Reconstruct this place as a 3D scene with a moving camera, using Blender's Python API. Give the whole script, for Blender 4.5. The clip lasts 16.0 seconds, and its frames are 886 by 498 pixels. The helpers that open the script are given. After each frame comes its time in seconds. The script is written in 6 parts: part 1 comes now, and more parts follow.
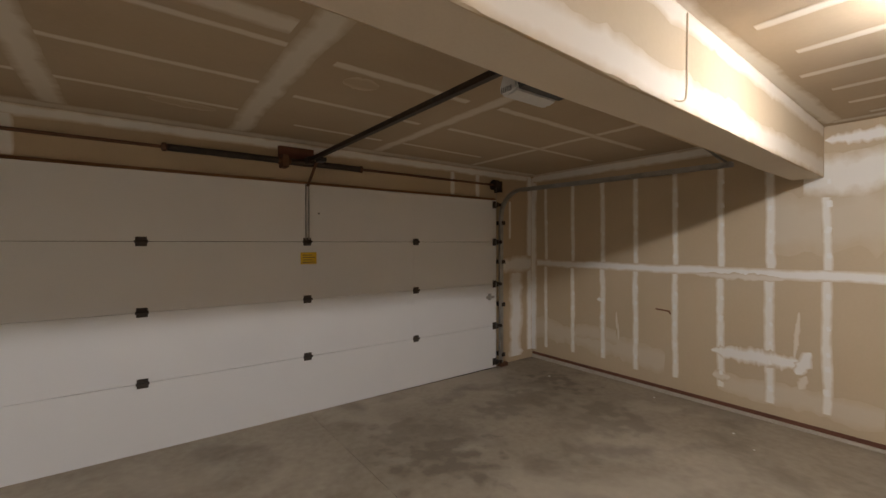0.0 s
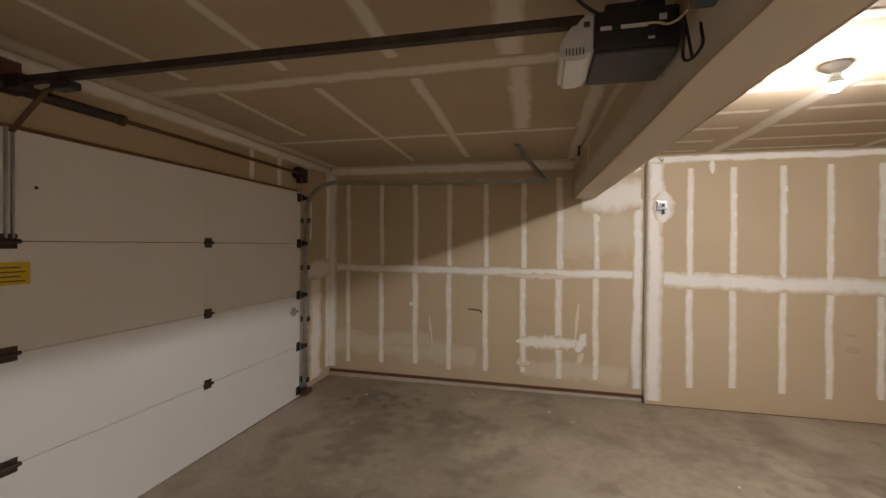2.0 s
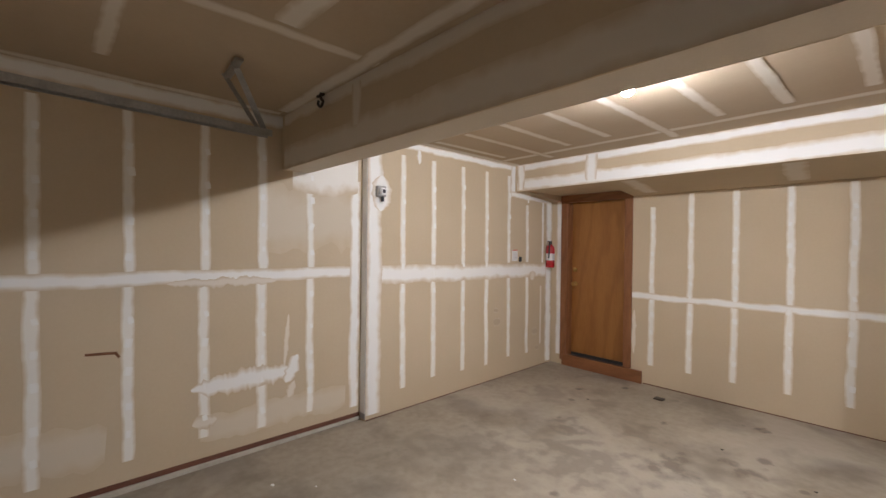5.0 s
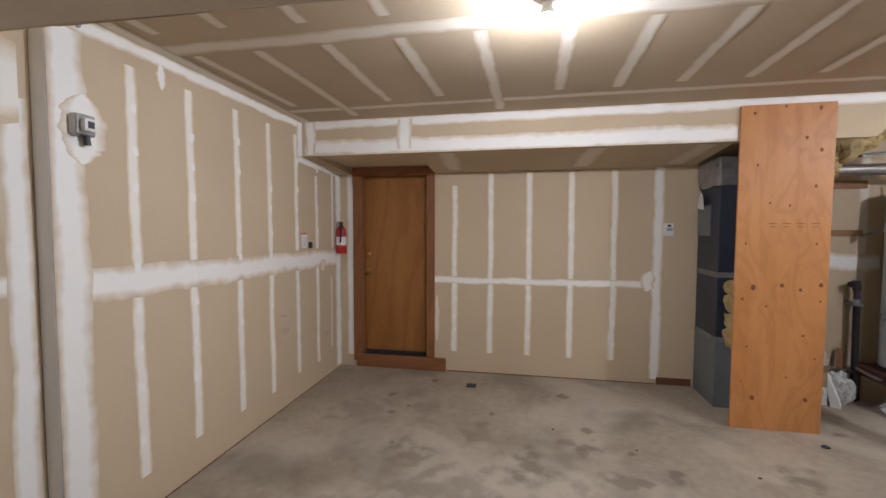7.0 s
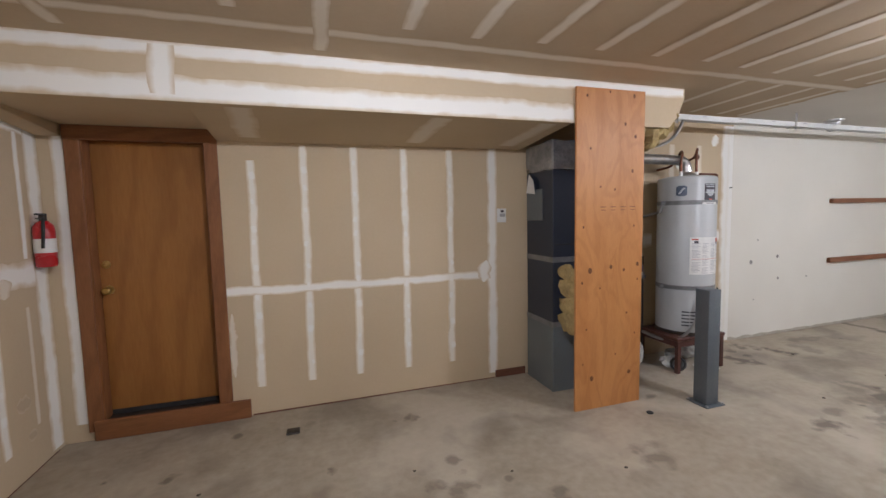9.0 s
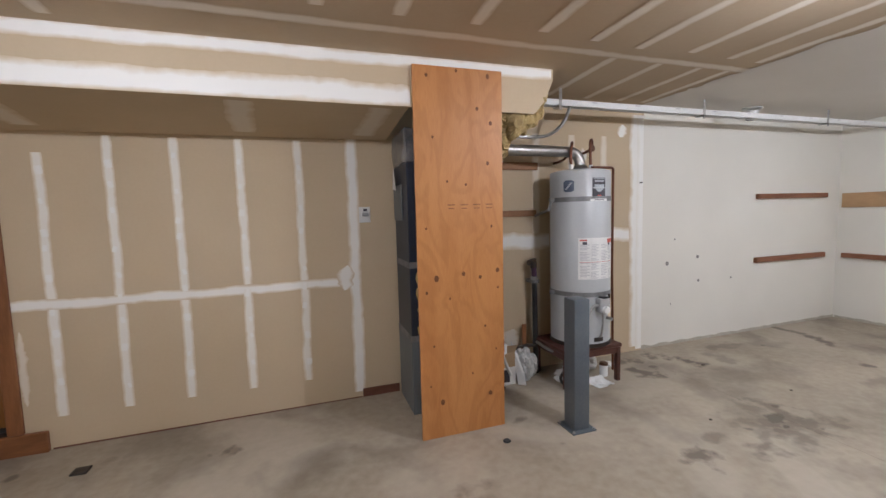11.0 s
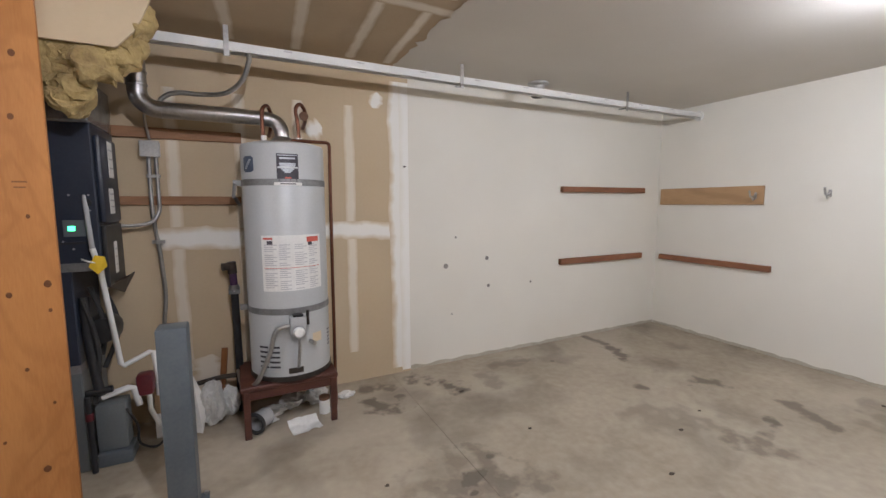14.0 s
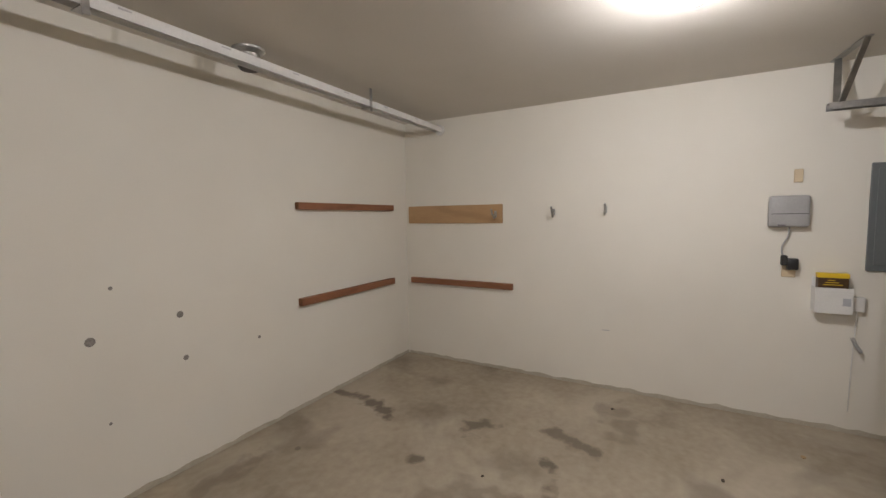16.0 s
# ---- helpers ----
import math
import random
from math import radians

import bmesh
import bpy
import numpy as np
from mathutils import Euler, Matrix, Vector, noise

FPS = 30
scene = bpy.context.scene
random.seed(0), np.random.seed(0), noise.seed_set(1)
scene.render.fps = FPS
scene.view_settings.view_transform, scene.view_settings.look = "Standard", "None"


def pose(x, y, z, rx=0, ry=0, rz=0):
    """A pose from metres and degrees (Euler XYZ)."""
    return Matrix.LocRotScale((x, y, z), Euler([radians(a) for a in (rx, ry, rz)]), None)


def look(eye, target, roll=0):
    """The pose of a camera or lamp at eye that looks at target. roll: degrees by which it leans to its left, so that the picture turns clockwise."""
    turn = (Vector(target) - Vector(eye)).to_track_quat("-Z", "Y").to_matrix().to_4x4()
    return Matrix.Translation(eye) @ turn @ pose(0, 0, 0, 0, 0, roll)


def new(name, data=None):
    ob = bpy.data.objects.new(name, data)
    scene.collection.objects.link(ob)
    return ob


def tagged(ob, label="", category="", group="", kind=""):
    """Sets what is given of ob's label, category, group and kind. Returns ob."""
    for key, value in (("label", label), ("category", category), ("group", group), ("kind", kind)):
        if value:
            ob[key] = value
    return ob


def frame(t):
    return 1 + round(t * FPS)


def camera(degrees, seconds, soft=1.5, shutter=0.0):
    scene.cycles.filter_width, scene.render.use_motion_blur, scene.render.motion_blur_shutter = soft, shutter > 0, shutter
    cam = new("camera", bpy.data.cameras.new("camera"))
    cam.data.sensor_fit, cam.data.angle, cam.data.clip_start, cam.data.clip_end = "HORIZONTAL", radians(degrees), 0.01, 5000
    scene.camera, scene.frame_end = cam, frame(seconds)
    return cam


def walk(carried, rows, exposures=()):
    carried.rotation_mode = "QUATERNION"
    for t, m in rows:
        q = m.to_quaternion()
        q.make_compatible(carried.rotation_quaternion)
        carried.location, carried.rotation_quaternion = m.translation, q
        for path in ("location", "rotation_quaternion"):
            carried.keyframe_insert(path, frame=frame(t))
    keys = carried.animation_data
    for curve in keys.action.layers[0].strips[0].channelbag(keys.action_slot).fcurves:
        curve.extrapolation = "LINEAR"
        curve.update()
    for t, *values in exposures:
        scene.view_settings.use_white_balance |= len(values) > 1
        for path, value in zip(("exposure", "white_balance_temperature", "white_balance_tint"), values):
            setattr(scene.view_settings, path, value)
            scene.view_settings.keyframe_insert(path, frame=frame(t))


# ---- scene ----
cam = camera(94.2, 16.0)
PATH = [
    (0, (-0.062, 0.119, 1.53), (1.134, 1.722, 1.506), -0.1),
    (0.5, (-0.181, 0.462, 1.549), (1.256, 1.853, 1.523), 0.1),
    (1, (-0.26, 0.782, 1.561), (1.393, 1.908, 1.534), 0.3),
    (1.5, (-0.224, 1.149, 1.55), (1.605, 1.957, 1.529), 0.4),
    (2, (-0.199, 1.509, 1.56), (1.748, 1.968, 1.538), 0.6),
    (2.5, (-0.103, 1.821, 1.567), (1.893, 1.948, 1.548), 0.7),
    (3, (0.108, 2.07, 1.558), (2.097, 1.864, 1.557), 0.6),
    (5.5, (1.557, 2.381, 1.484), (2.798, 0.813, 1.454), 0.8),
    (6, (1.851, 2.2, 1.482), (2.821, 0.452, 1.432), 0.7),
    (6.5, (2.073, 2.047, 1.482), (2.764, 0.172, 1.412), 0.4),
    (7, (2.335, 1.877, 1.503), (2.719, -0.084, 1.407), 0.1),
    (7.5, (2.533, 1.635, 1.49), (2.604, -0.361, 1.385), -0.2),
    (8, (2.712, 1.411, 1.508), (2.487, -0.572, 1.375), -0.5),
    (8.5, (2.754, 1.21, 1.504), (2.303, -0.733, 1.357), -0.8),
    (9, (2.621, 1.022, 1.504), (2.022, -0.88, 1.347), -1.3),
    (9.2, (2.565, 0.966, 1.513), (1.907, -0.915, 1.34), -1.3),
    (11.5, (1.024, 0.955, 1.484), (0.417, -0.944, 1.314), -1.7),
    (12, (0.631, 1.032, 1.466), (0.051, -0.875, 1.296), -1.5),
    (12.5, (0.285, 1.029, 1.436), (-0.301, -0.875, 1.26), -1.2),
    (13, (-0.025, 0.974, 1.449), (-0.667, -0.91, 1.256), -0.8),
    (13.5, (-0.33, 0.921, 1.449), (-1.068, -0.926, 1.238), -0.5),
    (14, (-0.582, 0.815, 1.448), (-1.461, -0.968, 1.23), -0.2),
    (14.5, (-0.784, 0.623, 1.473), (-1.861, -1.049, 1.262), -0.1),
    (15, (-1.004, 0.459, 1.473), (-2.306, -1.045, 1.273), -0.2),
    (15.5, (-1.195, 0.267, 1.477), (-2.737, -0.994, 1.304), -0.4),
    (16, (-1.324, 0.071, 1.49), (-3.064, -0.903, 1.337), -0.7),
]
EXPOSURES = [(0, -0.2, 6250, 10), (3, 0.1, 6450, 10), (5.5, 0.25, 5600, 10), (7.5, -0.06, 5550, 10), (9, 0.03, 5550, 10), (12.5, 0.0, 5500, 10), (14, -0.08, 5700, 10), (15, -0.28, 6100, 10), (16, -0.6, 6300, 10)]
walk(cam, [(t, look(eye, target, roll)) for t, eye, target, roll in PATH], EXPOSURES)

# ---- world and lights ----
world = bpy.data.worlds.new("world")
scene.world = world
world.use_nodes = True
world.node_tree.nodes["Background"].inputs[0].default_value = (0.02, 0.02, 0.022, 1)
world.node_tree.nodes["Background"].inputs[1].default_value = 0.1
BULB = 2450.0      # radiance of the bare bulbs


# ---- materials ----
def material(name, c1, c2, rough=0.6, metal=0.0, scale=3.0, fine=60.0, bump=0.1, stretch=(1, 1, 1), spread=0.3, coat=0.0, fine_mix=0.35, distance=0.002):
    """Two colours mixed by a broad and a fine noise, with a fine bump."""
    m = bpy.data.materials.new(name)
    m.use_nodes = True
    nt = m.node_tree
    nodes, links = nt.nodes, nt.links
    b = nodes["Principled BSDF"]
    tc = nodes.new("ShaderNodeTexCoord")
    mp = nodes.new("ShaderNodeMapping")
    mp.inputs["Scale"].default_value = stretch
    links.new(tc.outputs["Object"], mp.inputs[0])
    n1 = nodes.new("ShaderNodeTexNoise")
    n1.inputs["Scale"].default_value, n1.inputs["Detail"].default_value = scale, 6
    n2 = nodes.new("ShaderNodeTexNoise")
    n2.inputs["Scale"].default_value, n2.inputs["Detail"].default_value = fine, 4
    for n in (n1, n2):
        links.new(mp.outputs[0], n.inputs["Vector"])
    mx = nodes.new("ShaderNodeMix")
    mx.data_type = "FLOAT"
    mx.inputs[0].default_value = fine_mix
    links.new(n1.outputs[0], mx.inputs[2])
    links.new(n2.outputs[0], mx.inputs[3])
    mr = nodes.new("ShaderNodeMapRange")
    mr.inputs[1].default_value, mr.inputs[2].default_value = 0.5 - spread / 2, 0.5 + spread / 2
    links.new(mx.outputs[0], mr.inputs[0])
    col = nodes.new("ShaderNodeMix")
    col.data_type = "RGBA"
    col.inputs[6].default_value, col.inputs[7].default_value = (*c1, 1), (*c2, 1)
    links.new(mr.outputs[0], col.inputs[0])
    links.new(col.outputs[2], b.inputs["Base Color"])
    rr = nodes.new("ShaderNodeMapRange")
    rr.inputs[3].default_value, rr.inputs[4].default_value = max(0.03, rough - 0.08), min(1, rough + 0.08)
    links.new(n1.outputs[0], rr.inputs[0])
    links.new(rr.outputs[0], b.inputs["Roughness"])
    b.inputs["Metallic"].default_value = metal
    b.inputs["Coat Weight"].default_value = coat
    if bump:
        bp = nodes.new("ShaderNodeBump")
        bp.inputs["Strength"].default_value, bp.inputs["Distance"].default_value = bump, distance
        links.new(n2.outputs[0], bp.inputs["Height"])
        links.new(bp.outputs[0], b.inputs["Normal"])
    return m


def glow(name, color, strength):
    m = bpy.data.materials.new(name)
    m.use_nodes = True
    b = m.node_tree.nodes["Principled BSDF"]
    b.inputs["Base Color"].default_value = (0.8, 0.8, 0.8, 1)
    b.inputs["Emission Color"].default_value = (*color, 1)
    b.inputs["Emission Strength"].default_value = strength
    return m


def mud_material(name, thin, thick):
    """Joint compound, feathered to the paper along its edges (the UV's x runs across a band, -1 to 1)."""
    m = bpy.data.materials.new(name)
    m.use_nodes = True
    nt = m.node_tree
    nodes, links = nt.nodes, nt.links
    b = nodes["Principled BSDF"]
    tc = nodes.new("ShaderNodeTexCoord")
    uv = nodes.new("ShaderNodeUVMap")
    sep = nodes.new("ShaderNodeSeparateXYZ")
    links.new(uv.outputs[0], sep.inputs[0])
    ab = nodes.new("ShaderNodeMath")
    ab.operation = "ABSOLUTE"
    links.new(sep.outputs[0], ab.inputs[0])
    n1 = nodes.new("ShaderNodeTexNoise")
    n1.inputs["Scale"].default_value, n1.inputs["Detail"].default_value = 9, 6
    n2 = nodes.new("ShaderNodeTexNoise")
    n2.inputs["Scale"].default_value, n2.inputs["Detail"].default_value = 70, 3
    for n in (n1, n2):
        links.new(tc.outputs["Object"], n.inputs["Vector"])
    ad = nodes.new("ShaderNodeMath")
    ad.operation = "MULTIPLY_ADD"
    ad.inputs[1].default_value = 0.9
    links.new(n1.outputs[0], ad.inputs[0])
    links.new(ab.outputs[0], ad.inputs[2])
    mr = nodes.new("ShaderNodeMapRange")
    mr.inputs[1].default_value, mr.inputs[2].default_value = 1.46, 0.9
    links.new(ad.outputs[0], mr.inputs[0])
    col = nodes.new("ShaderNodeMix")
    col.data_type = "RGBA"
    col.inputs[6].default_value, col.inputs[7].default_value = (*thin, 1), (*thick, 1)
    links.new(mr.outputs[0], col.inputs[0])
    links.new(col.outputs[2], b.inputs["Base Color"])
    b.inputs["Roughness"].default_value = 0.75
    bp = nodes.new("ShaderNodeBump")
    bp.inputs["Strength"].default_value, bp.inputs["Distance"].default_value = 0.12, 0.002
    links.new(n2.outputs[0], bp.inputs["Height"])
    links.new(bp.outputs[0], b.inputs["Normal"])
    return m


def concrete_material(name, spots):
    """Bare slab: cloudy greys, scuffs, and soft dark stains at the given places (x, y, radius, weight)."""
    m = material(name, (0.42, 0.362, 0.278), (0.28, 0.235, 0.17), 0.6, 0, 0.9, 18, 0.25, spread=0.3, fine_mix=0.35)
    nt = m.node_tree
    nodes, links = nt.nodes, nt.links
    b = nodes["Principled BSDF"]
    base = b.inputs["Base Color"].links[0].from_socket
    geo = nodes.new("ShaderNodeNewGeometry")
    wob = nodes.new("ShaderNodeTexNoise")
    wob.inputs["Scale"].default_value, wob.inputs["Detail"].default_value = 9, 12
    links.new(geo.outputs["Position"], wob.inputs["Vector"])
    flat = nodes.new("ShaderNodeVectorMath")
    flat.operation = "MULTIPLY"
    flat.inputs[1].default_value = (1, 1, 0)
    links.new(geo.outputs["Position"], flat.inputs[0])
    total = None
    for x, y, r, w in spots:
        d = nodes.new("ShaderNodeVectorMath")
        d.operation = "DISTANCE"
        d.inputs[1].default_value = (x, y, 0)
        links.new(flat.outputs[0], d.inputs[0])
        a = nodes.new("ShaderNodeMath")
        a.operation = "MULTIPLY_ADD"
        a.inputs[1].default_value = 8.0 * r
        links.new(wob.outputs[0], a.inputs[0])
        links.new(d.outputs["Value"], a.inputs[2])
        q = nodes.new("ShaderNodeMapRange")
        q.inputs[1].default_value, q.inputs[2].default_value, q.inputs[4].default_value = 5.9 * r, 4.5 * r, w
        links.new(a.outputs[0], q.inputs[0])
        if total is None:
            total = q.outputs[0]
        else:
            s = nodes.new("ShaderNodeMath")
            s.operation = "MAXIMUM"
            links.new(total, s.inputs[0])
            links.new(q.outputs[0], s.inputs[1])
            total = s.outputs[0]
    # light scuffs and small dark specks
    n3 = nodes.new("ShaderNodeTexNoise")
    n3.inputs["Scale"].default_value, n3.inputs["Detail"].default_value, n3.inputs["Distortion"].default_value = 1.6, 12, 0.3
    links.new(geo.outputs["Position"], n3.inputs["Vector"])
    r3 = nodes.new("ShaderNodeMapRange")
    r3.inputs[1].default_value, r3.inputs[2].default_value, r3.inputs[4].default_value = 0.53, 0.66, 0.42
    links.new(n3.outputs[0], r3.inputs[0])
    s = nodes.new("ShaderNodeMath")
    s.operation = "MAXIMUM"
    links.new(total, s.inputs[0])
    links.new(r3.outputs[0], s.inputs[1])
    col = nodes.new("ShaderNodeMix")
    col.data_type = "RGBA"
    col.inputs[7].default_value = (0.1, 0.08, 0.06, 1)
    links.new(s.outputs[0], col.inputs[0])
    n4 = nodes.new("ShaderNodeTexNoise")
    n4.inputs["Scale"].default_value, n4.inputs["Detail"].default_value, n4.inputs["Distortion"].default_value = 0.9, 8, 0.8
    off = nodes.new("ShaderNodeVectorMath")
    off.inputs[1].default_value = (7.3, 2.1, 0)
    links.new(geo.outputs["Position"], off.inputs[0])
    links.new(off.outputs[0], n4.inputs["Vector"])
    r4 = nodes.new("ShaderNodeMapRange")
    r4.inputs[1].default_value, r4.inputs[2].default_value, r4.inputs[4].default_value = 0.52, 0.62, 0.5
    links.new(n4.outputs[0], r4.inputs[0])
    pale = nodes.new("ShaderNodeMix")
    pale.data_type = "RGBA"
    pale.inputs[7].default_value = (0.5, 0.44, 0.35, 1)
    links.new(r4.outputs[0], pale.inputs[0])
    links.new(base, pale.inputs[6])
    links.new(pale.outputs[2], col.inputs[6])
    links.new(col.outputs[2], b.inputs["Base Color"])
    return m


def wood_material(name, c1, c2, knot=None, rough=0.5, along="z", scale=1.0):
    """Long-grained timber or veneer, with dark knots where asked for."""
    st = {"z": (7, 7, 0.9), "x": (0.9, 7, 7), "y": (7, 0.9, 7)}[along]
    m = material(name, c1, c2, rough, 0, 2.0 * scale, 22 * scale, 0.12, st, 0.36, fine_mix=0.45)
    nt = m.node_tree
    nodes, links = nt.nodes, nt.links
    b = nodes["Principled BSDF"]
    base = b.inputs["Base Color"].links[0].from_socket
    tc = nodes.new("ShaderNodeTexCoord")
    mp = nodes.new("ShaderNodeMapping")
    mp.inputs["Scale"].default_value = {"z": (1, 1, 0.22), "x": (0.22, 1, 1), "y": (1, 0.22, 1)}[along]
    links.new(tc.outputs["Object"], mp.inputs[0])
    w = nodes.new("ShaderNodeTexWave")
    w.bands_direction = "DIAGONAL"
    w.inputs["Scale"].default_value, w.inputs["Distortion"].default_value = 5 * scale, 9
    w.inputs["Detail"].default_value, w.inputs["Detail Scale"].default_value = 3, 1.2
    links.new(mp.outputs[0], w.inputs["Vector"])
    r = nodes.new("ShaderNodeMapRange")
    r.inputs[1].default_value, r.inputs[2].default_value, r.inputs[4].default_value = 0.55, 1.0, 0.28
    links.new(w.outputs[1], r.inputs[0])
    col = nodes.new("ShaderNodeMix")
    col.data_type = "RGBA"
    col.inputs[7].default_value = (c2[0] * 0.6, c2[1] * 0.55, c2[2] * 0.5, 1)
    links.new(r.outputs[0], col.inputs[0])
    links.new(base, col.inputs[6])
    links.new(col.outputs[2], b.inputs["Base Color"])
    return m


def plywood_material(name, c1, c2):
    """Rotary-cut veneer: contour-like figure of a slow noise, over fine upright grain."""
    m = material(name, c1, c2, 0.5, 0, 1.6, 30, 0.1, (5, 5, 0.6), 0.5, fine_mix=0.35)
    nt = m.node_tree
    nodes, links = nt.nodes, nt.links
    b = nodes["Principled BSDF"]
    base = b.inputs["Base Color"].links[0].from_socket
    tc = nodes.new("ShaderNodeTexCoord")
    mp = nodes.new("ShaderNodeMapping")
    mp.inputs["Scale"].default_value = (2.6, 2.6, 1.0)
    links.new(tc.outputs["Object"], mp.inputs[0])
    n = nodes.new("ShaderNodeTexNoise")
    n.inputs["Scale"].default_value, n.inputs["Detail"].default_value, n.inputs["Distortion"].default_value = 1.5, 3, 0.5
    links.new(mp.outputs[0], n.inputs["Vector"])
    k = nodes.new("ShaderNodeMath")
    k.operation = "MULTIPLY"
    k.inputs[1].default_value = 48
    links.new(n.outputs[0], k.inputs[0])
    sn = nodes.new("ShaderNodeMath")
    sn.operation = "SINE"
    links.new(k.outputs[0], sn.inputs[0])
    r = nodes.new("ShaderNodeMapRange")
    r.inputs[1].default_value, r.inputs[2].default_value, r.inputs[4].default_value = -0.3, 1.0, 0.2
    links.new(sn.outputs[0], r.inputs[0])
    col = nodes.new("ShaderNodeMix")
    col.data_type = "RGBA"
    col.inputs[7].default_value = (c2[0] * 0.62, c2[1] * 0.55, c2[2] * 0.5, 1)
    links.new(r.outputs[0], col.inputs[0])
    links.new(base, col.inputs[6])
    links.new(col.outputs[2], b.inputs["Base Color"])
    return m


PAPER = (0.6, 0.485, 0.33)
M = {}
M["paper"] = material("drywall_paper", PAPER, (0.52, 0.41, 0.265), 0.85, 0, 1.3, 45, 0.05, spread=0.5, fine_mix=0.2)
# ceiling copy of the wall paper, darkened to hold down its bounced light
M["dimmed_ceiling_paper"] = material("dimmed_ceiling_drywall_paper", (0.51, 0.405, 0.275), (0.43, 0.33, 0.215), 0.85, 0, 1.3, 45, 0.05, spread=0.5, fine_mix=0.2)
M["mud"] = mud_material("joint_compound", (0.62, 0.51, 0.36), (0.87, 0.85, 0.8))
M["mud_thin"] = mud_material("thin_joint_compound", (0.61, 0.5, 0.35), (0.74, 0.67, 0.56))
M["mud_wash"] = mud_material("dusty_wash", (0.6, 0.49, 0.335), (0.645, 0.555, 0.42))
M["dab"] = mud_material("fresh_joint_compound", (0.83, 0.8, 0.725), (0.89, 0.875, 0.83))
M["stud_mud"] = mud_material("stud_joint_compound", (0.61, 0.5, 0.345), (0.85, 0.815, 0.74))
# darker ceiling copy of the compound, to go with the dimmed paper
M["dimmed_ceiling_mud"] = mud_material("dimmed_ceiling_joint_compound", (0.5, 0.4, 0.27), (0.72, 0.655, 0.55))
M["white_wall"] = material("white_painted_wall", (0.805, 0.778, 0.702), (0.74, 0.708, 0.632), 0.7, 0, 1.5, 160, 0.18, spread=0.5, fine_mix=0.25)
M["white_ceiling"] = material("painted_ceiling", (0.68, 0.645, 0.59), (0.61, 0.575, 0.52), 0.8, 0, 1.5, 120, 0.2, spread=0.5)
M["beam_coat"] = material("coated_beam_underside", (0.7, 0.62, 0.5), (0.62, 0.53, 0.41), 0.7, 0, 1.5, 90, 0.08, spread=0.5)
M["steel_white"] = material("white_steel_door", (0.8, 0.8, 0.79), (0.74, 0.74, 0.735), 0.45, 0, 2, 140, 0.08, (1, 1, 1), 0.6)
M["galv"] = material("galvanised_steel", (0.5, 0.5, 0.49), (0.34, 0.34, 0.33), 0.38, 0.9, 9, 80, 0.05)
M["duct"] = material("aluminium_flue", (0.56, 0.55, 0.53), (0.36, 0.35, 0.34), 0.32, 1.0, 6, 60, 0.1)
M["dark_steel"] = material("blackened_steel", (0.05, 0.045, 0.042), (0.1, 0.08, 0.065), 0.5, 0.7, 8, 60, 0.08)
M["rust_steel"] = material("rusty_brown_steel", (0.12, 0.07, 0.045), (0.2, 0.1, 0.055), 0.6, 0.5, 8, 70, 0.1)
M["black"] = material("black_plastic", (0.015, 0.015, 0.016), (0.03, 0.03, 0.032), 0.4, 0, 8, 90, 0.03)
M["rubber"] = material("black_rubber", (0.02, 0.02, 0.02), (0.04, 0.038, 0.036), 0.8, 0, 8, 90, 0.05)
M["grey_plastic"] = material("grey_plastic", (0.42, 0.42, 0.42), (0.35, 0.35, 0.35), 0.45, 0, 5, 90, 0.03)
M["white_plastic"] = material("white_plastic", (0.78, 0.78, 0.76), (0.7, 0.7, 0.68), 0.4, 0, 5, 90, 0.02)
M["ivory"] = material("ivory_plastic", (0.66, 0.55, 0.38), (0.58, 0.47, 0.31), 0.45, 0, 5, 90, 0.02)
M["frost"] = material("frosted_cover", (0.74, 0.74, 0.73), (0.64, 0.64, 0.63), 0.35, 0, 6, 60, 0.04)
M["yellow"] = material("yellow_label", (0.8, 0.56, 0.03), (0.7, 0.46, 0.02), 0.5, 0, 6, 60, 0.02)
M["red"] = material("red_enamel", (0.5, 0.02, 0.025), (0.38, 0.012, 0.018), 0.28, 0, 4, 60, 0.02, coat=0.4)
M["paper_white"] = material("white_paper", (0.8, 0.79, 0.76), (0.7, 0.69, 0.66), 0.7, 0, 6, 60, 0.05)
M["bag"] = material("white_plastic_bag", (0.72, 0.72, 0.7), (0.56, 0.56, 0.54), 0.4, 0, 14, 50, 0.3)
M["print"] = material("grey_print", (0.42, 0.41, 0.42), (0.55, 0.54, 0.55), 0.7, 0, 20, 90, 0.0)
M["print_red"] = material("red_print", (0.6, 0.12, 0.08), (0.5, 0.1, 0.07), 0.7, 0, 20, 90, 0.0)
M["dark_print"] = material("brown_black_packet", (0.09, 0.045, 0.015), (0.03, 0.018, 0.012), 0.45, 0, 14, 60, 0.0)
M["hole"] = material("patched_hole", (0.16, 0.145, 0.13), (0.34, 0.32, 0.29), 0.8, 0, 40, 90, 0.2)
M["ink"] = material("dark_ink", (0.03, 0.028, 0.035), (0.06, 0.05, 0.06), 0.5, 0, 20, 90, 0.0)
M["blue_label"] = material("blue_label", (0.035, 0.055, 0.1), (0.1, 0.12, 0.16), 0.4, 0, 20, 90, 0.0)
M["silver_print"] = material("silver_print", (0.5, 0.52, 0.55), (0.4, 0.42, 0.45), 0.4, 0.2, 20, 90, 0.0)
M["tank"] = material("grey_tank_enamel", (0.49, 0.5, 0.5), (0.43, 0.44, 0.44), 0.38, 0, 2, 90, 0.02)
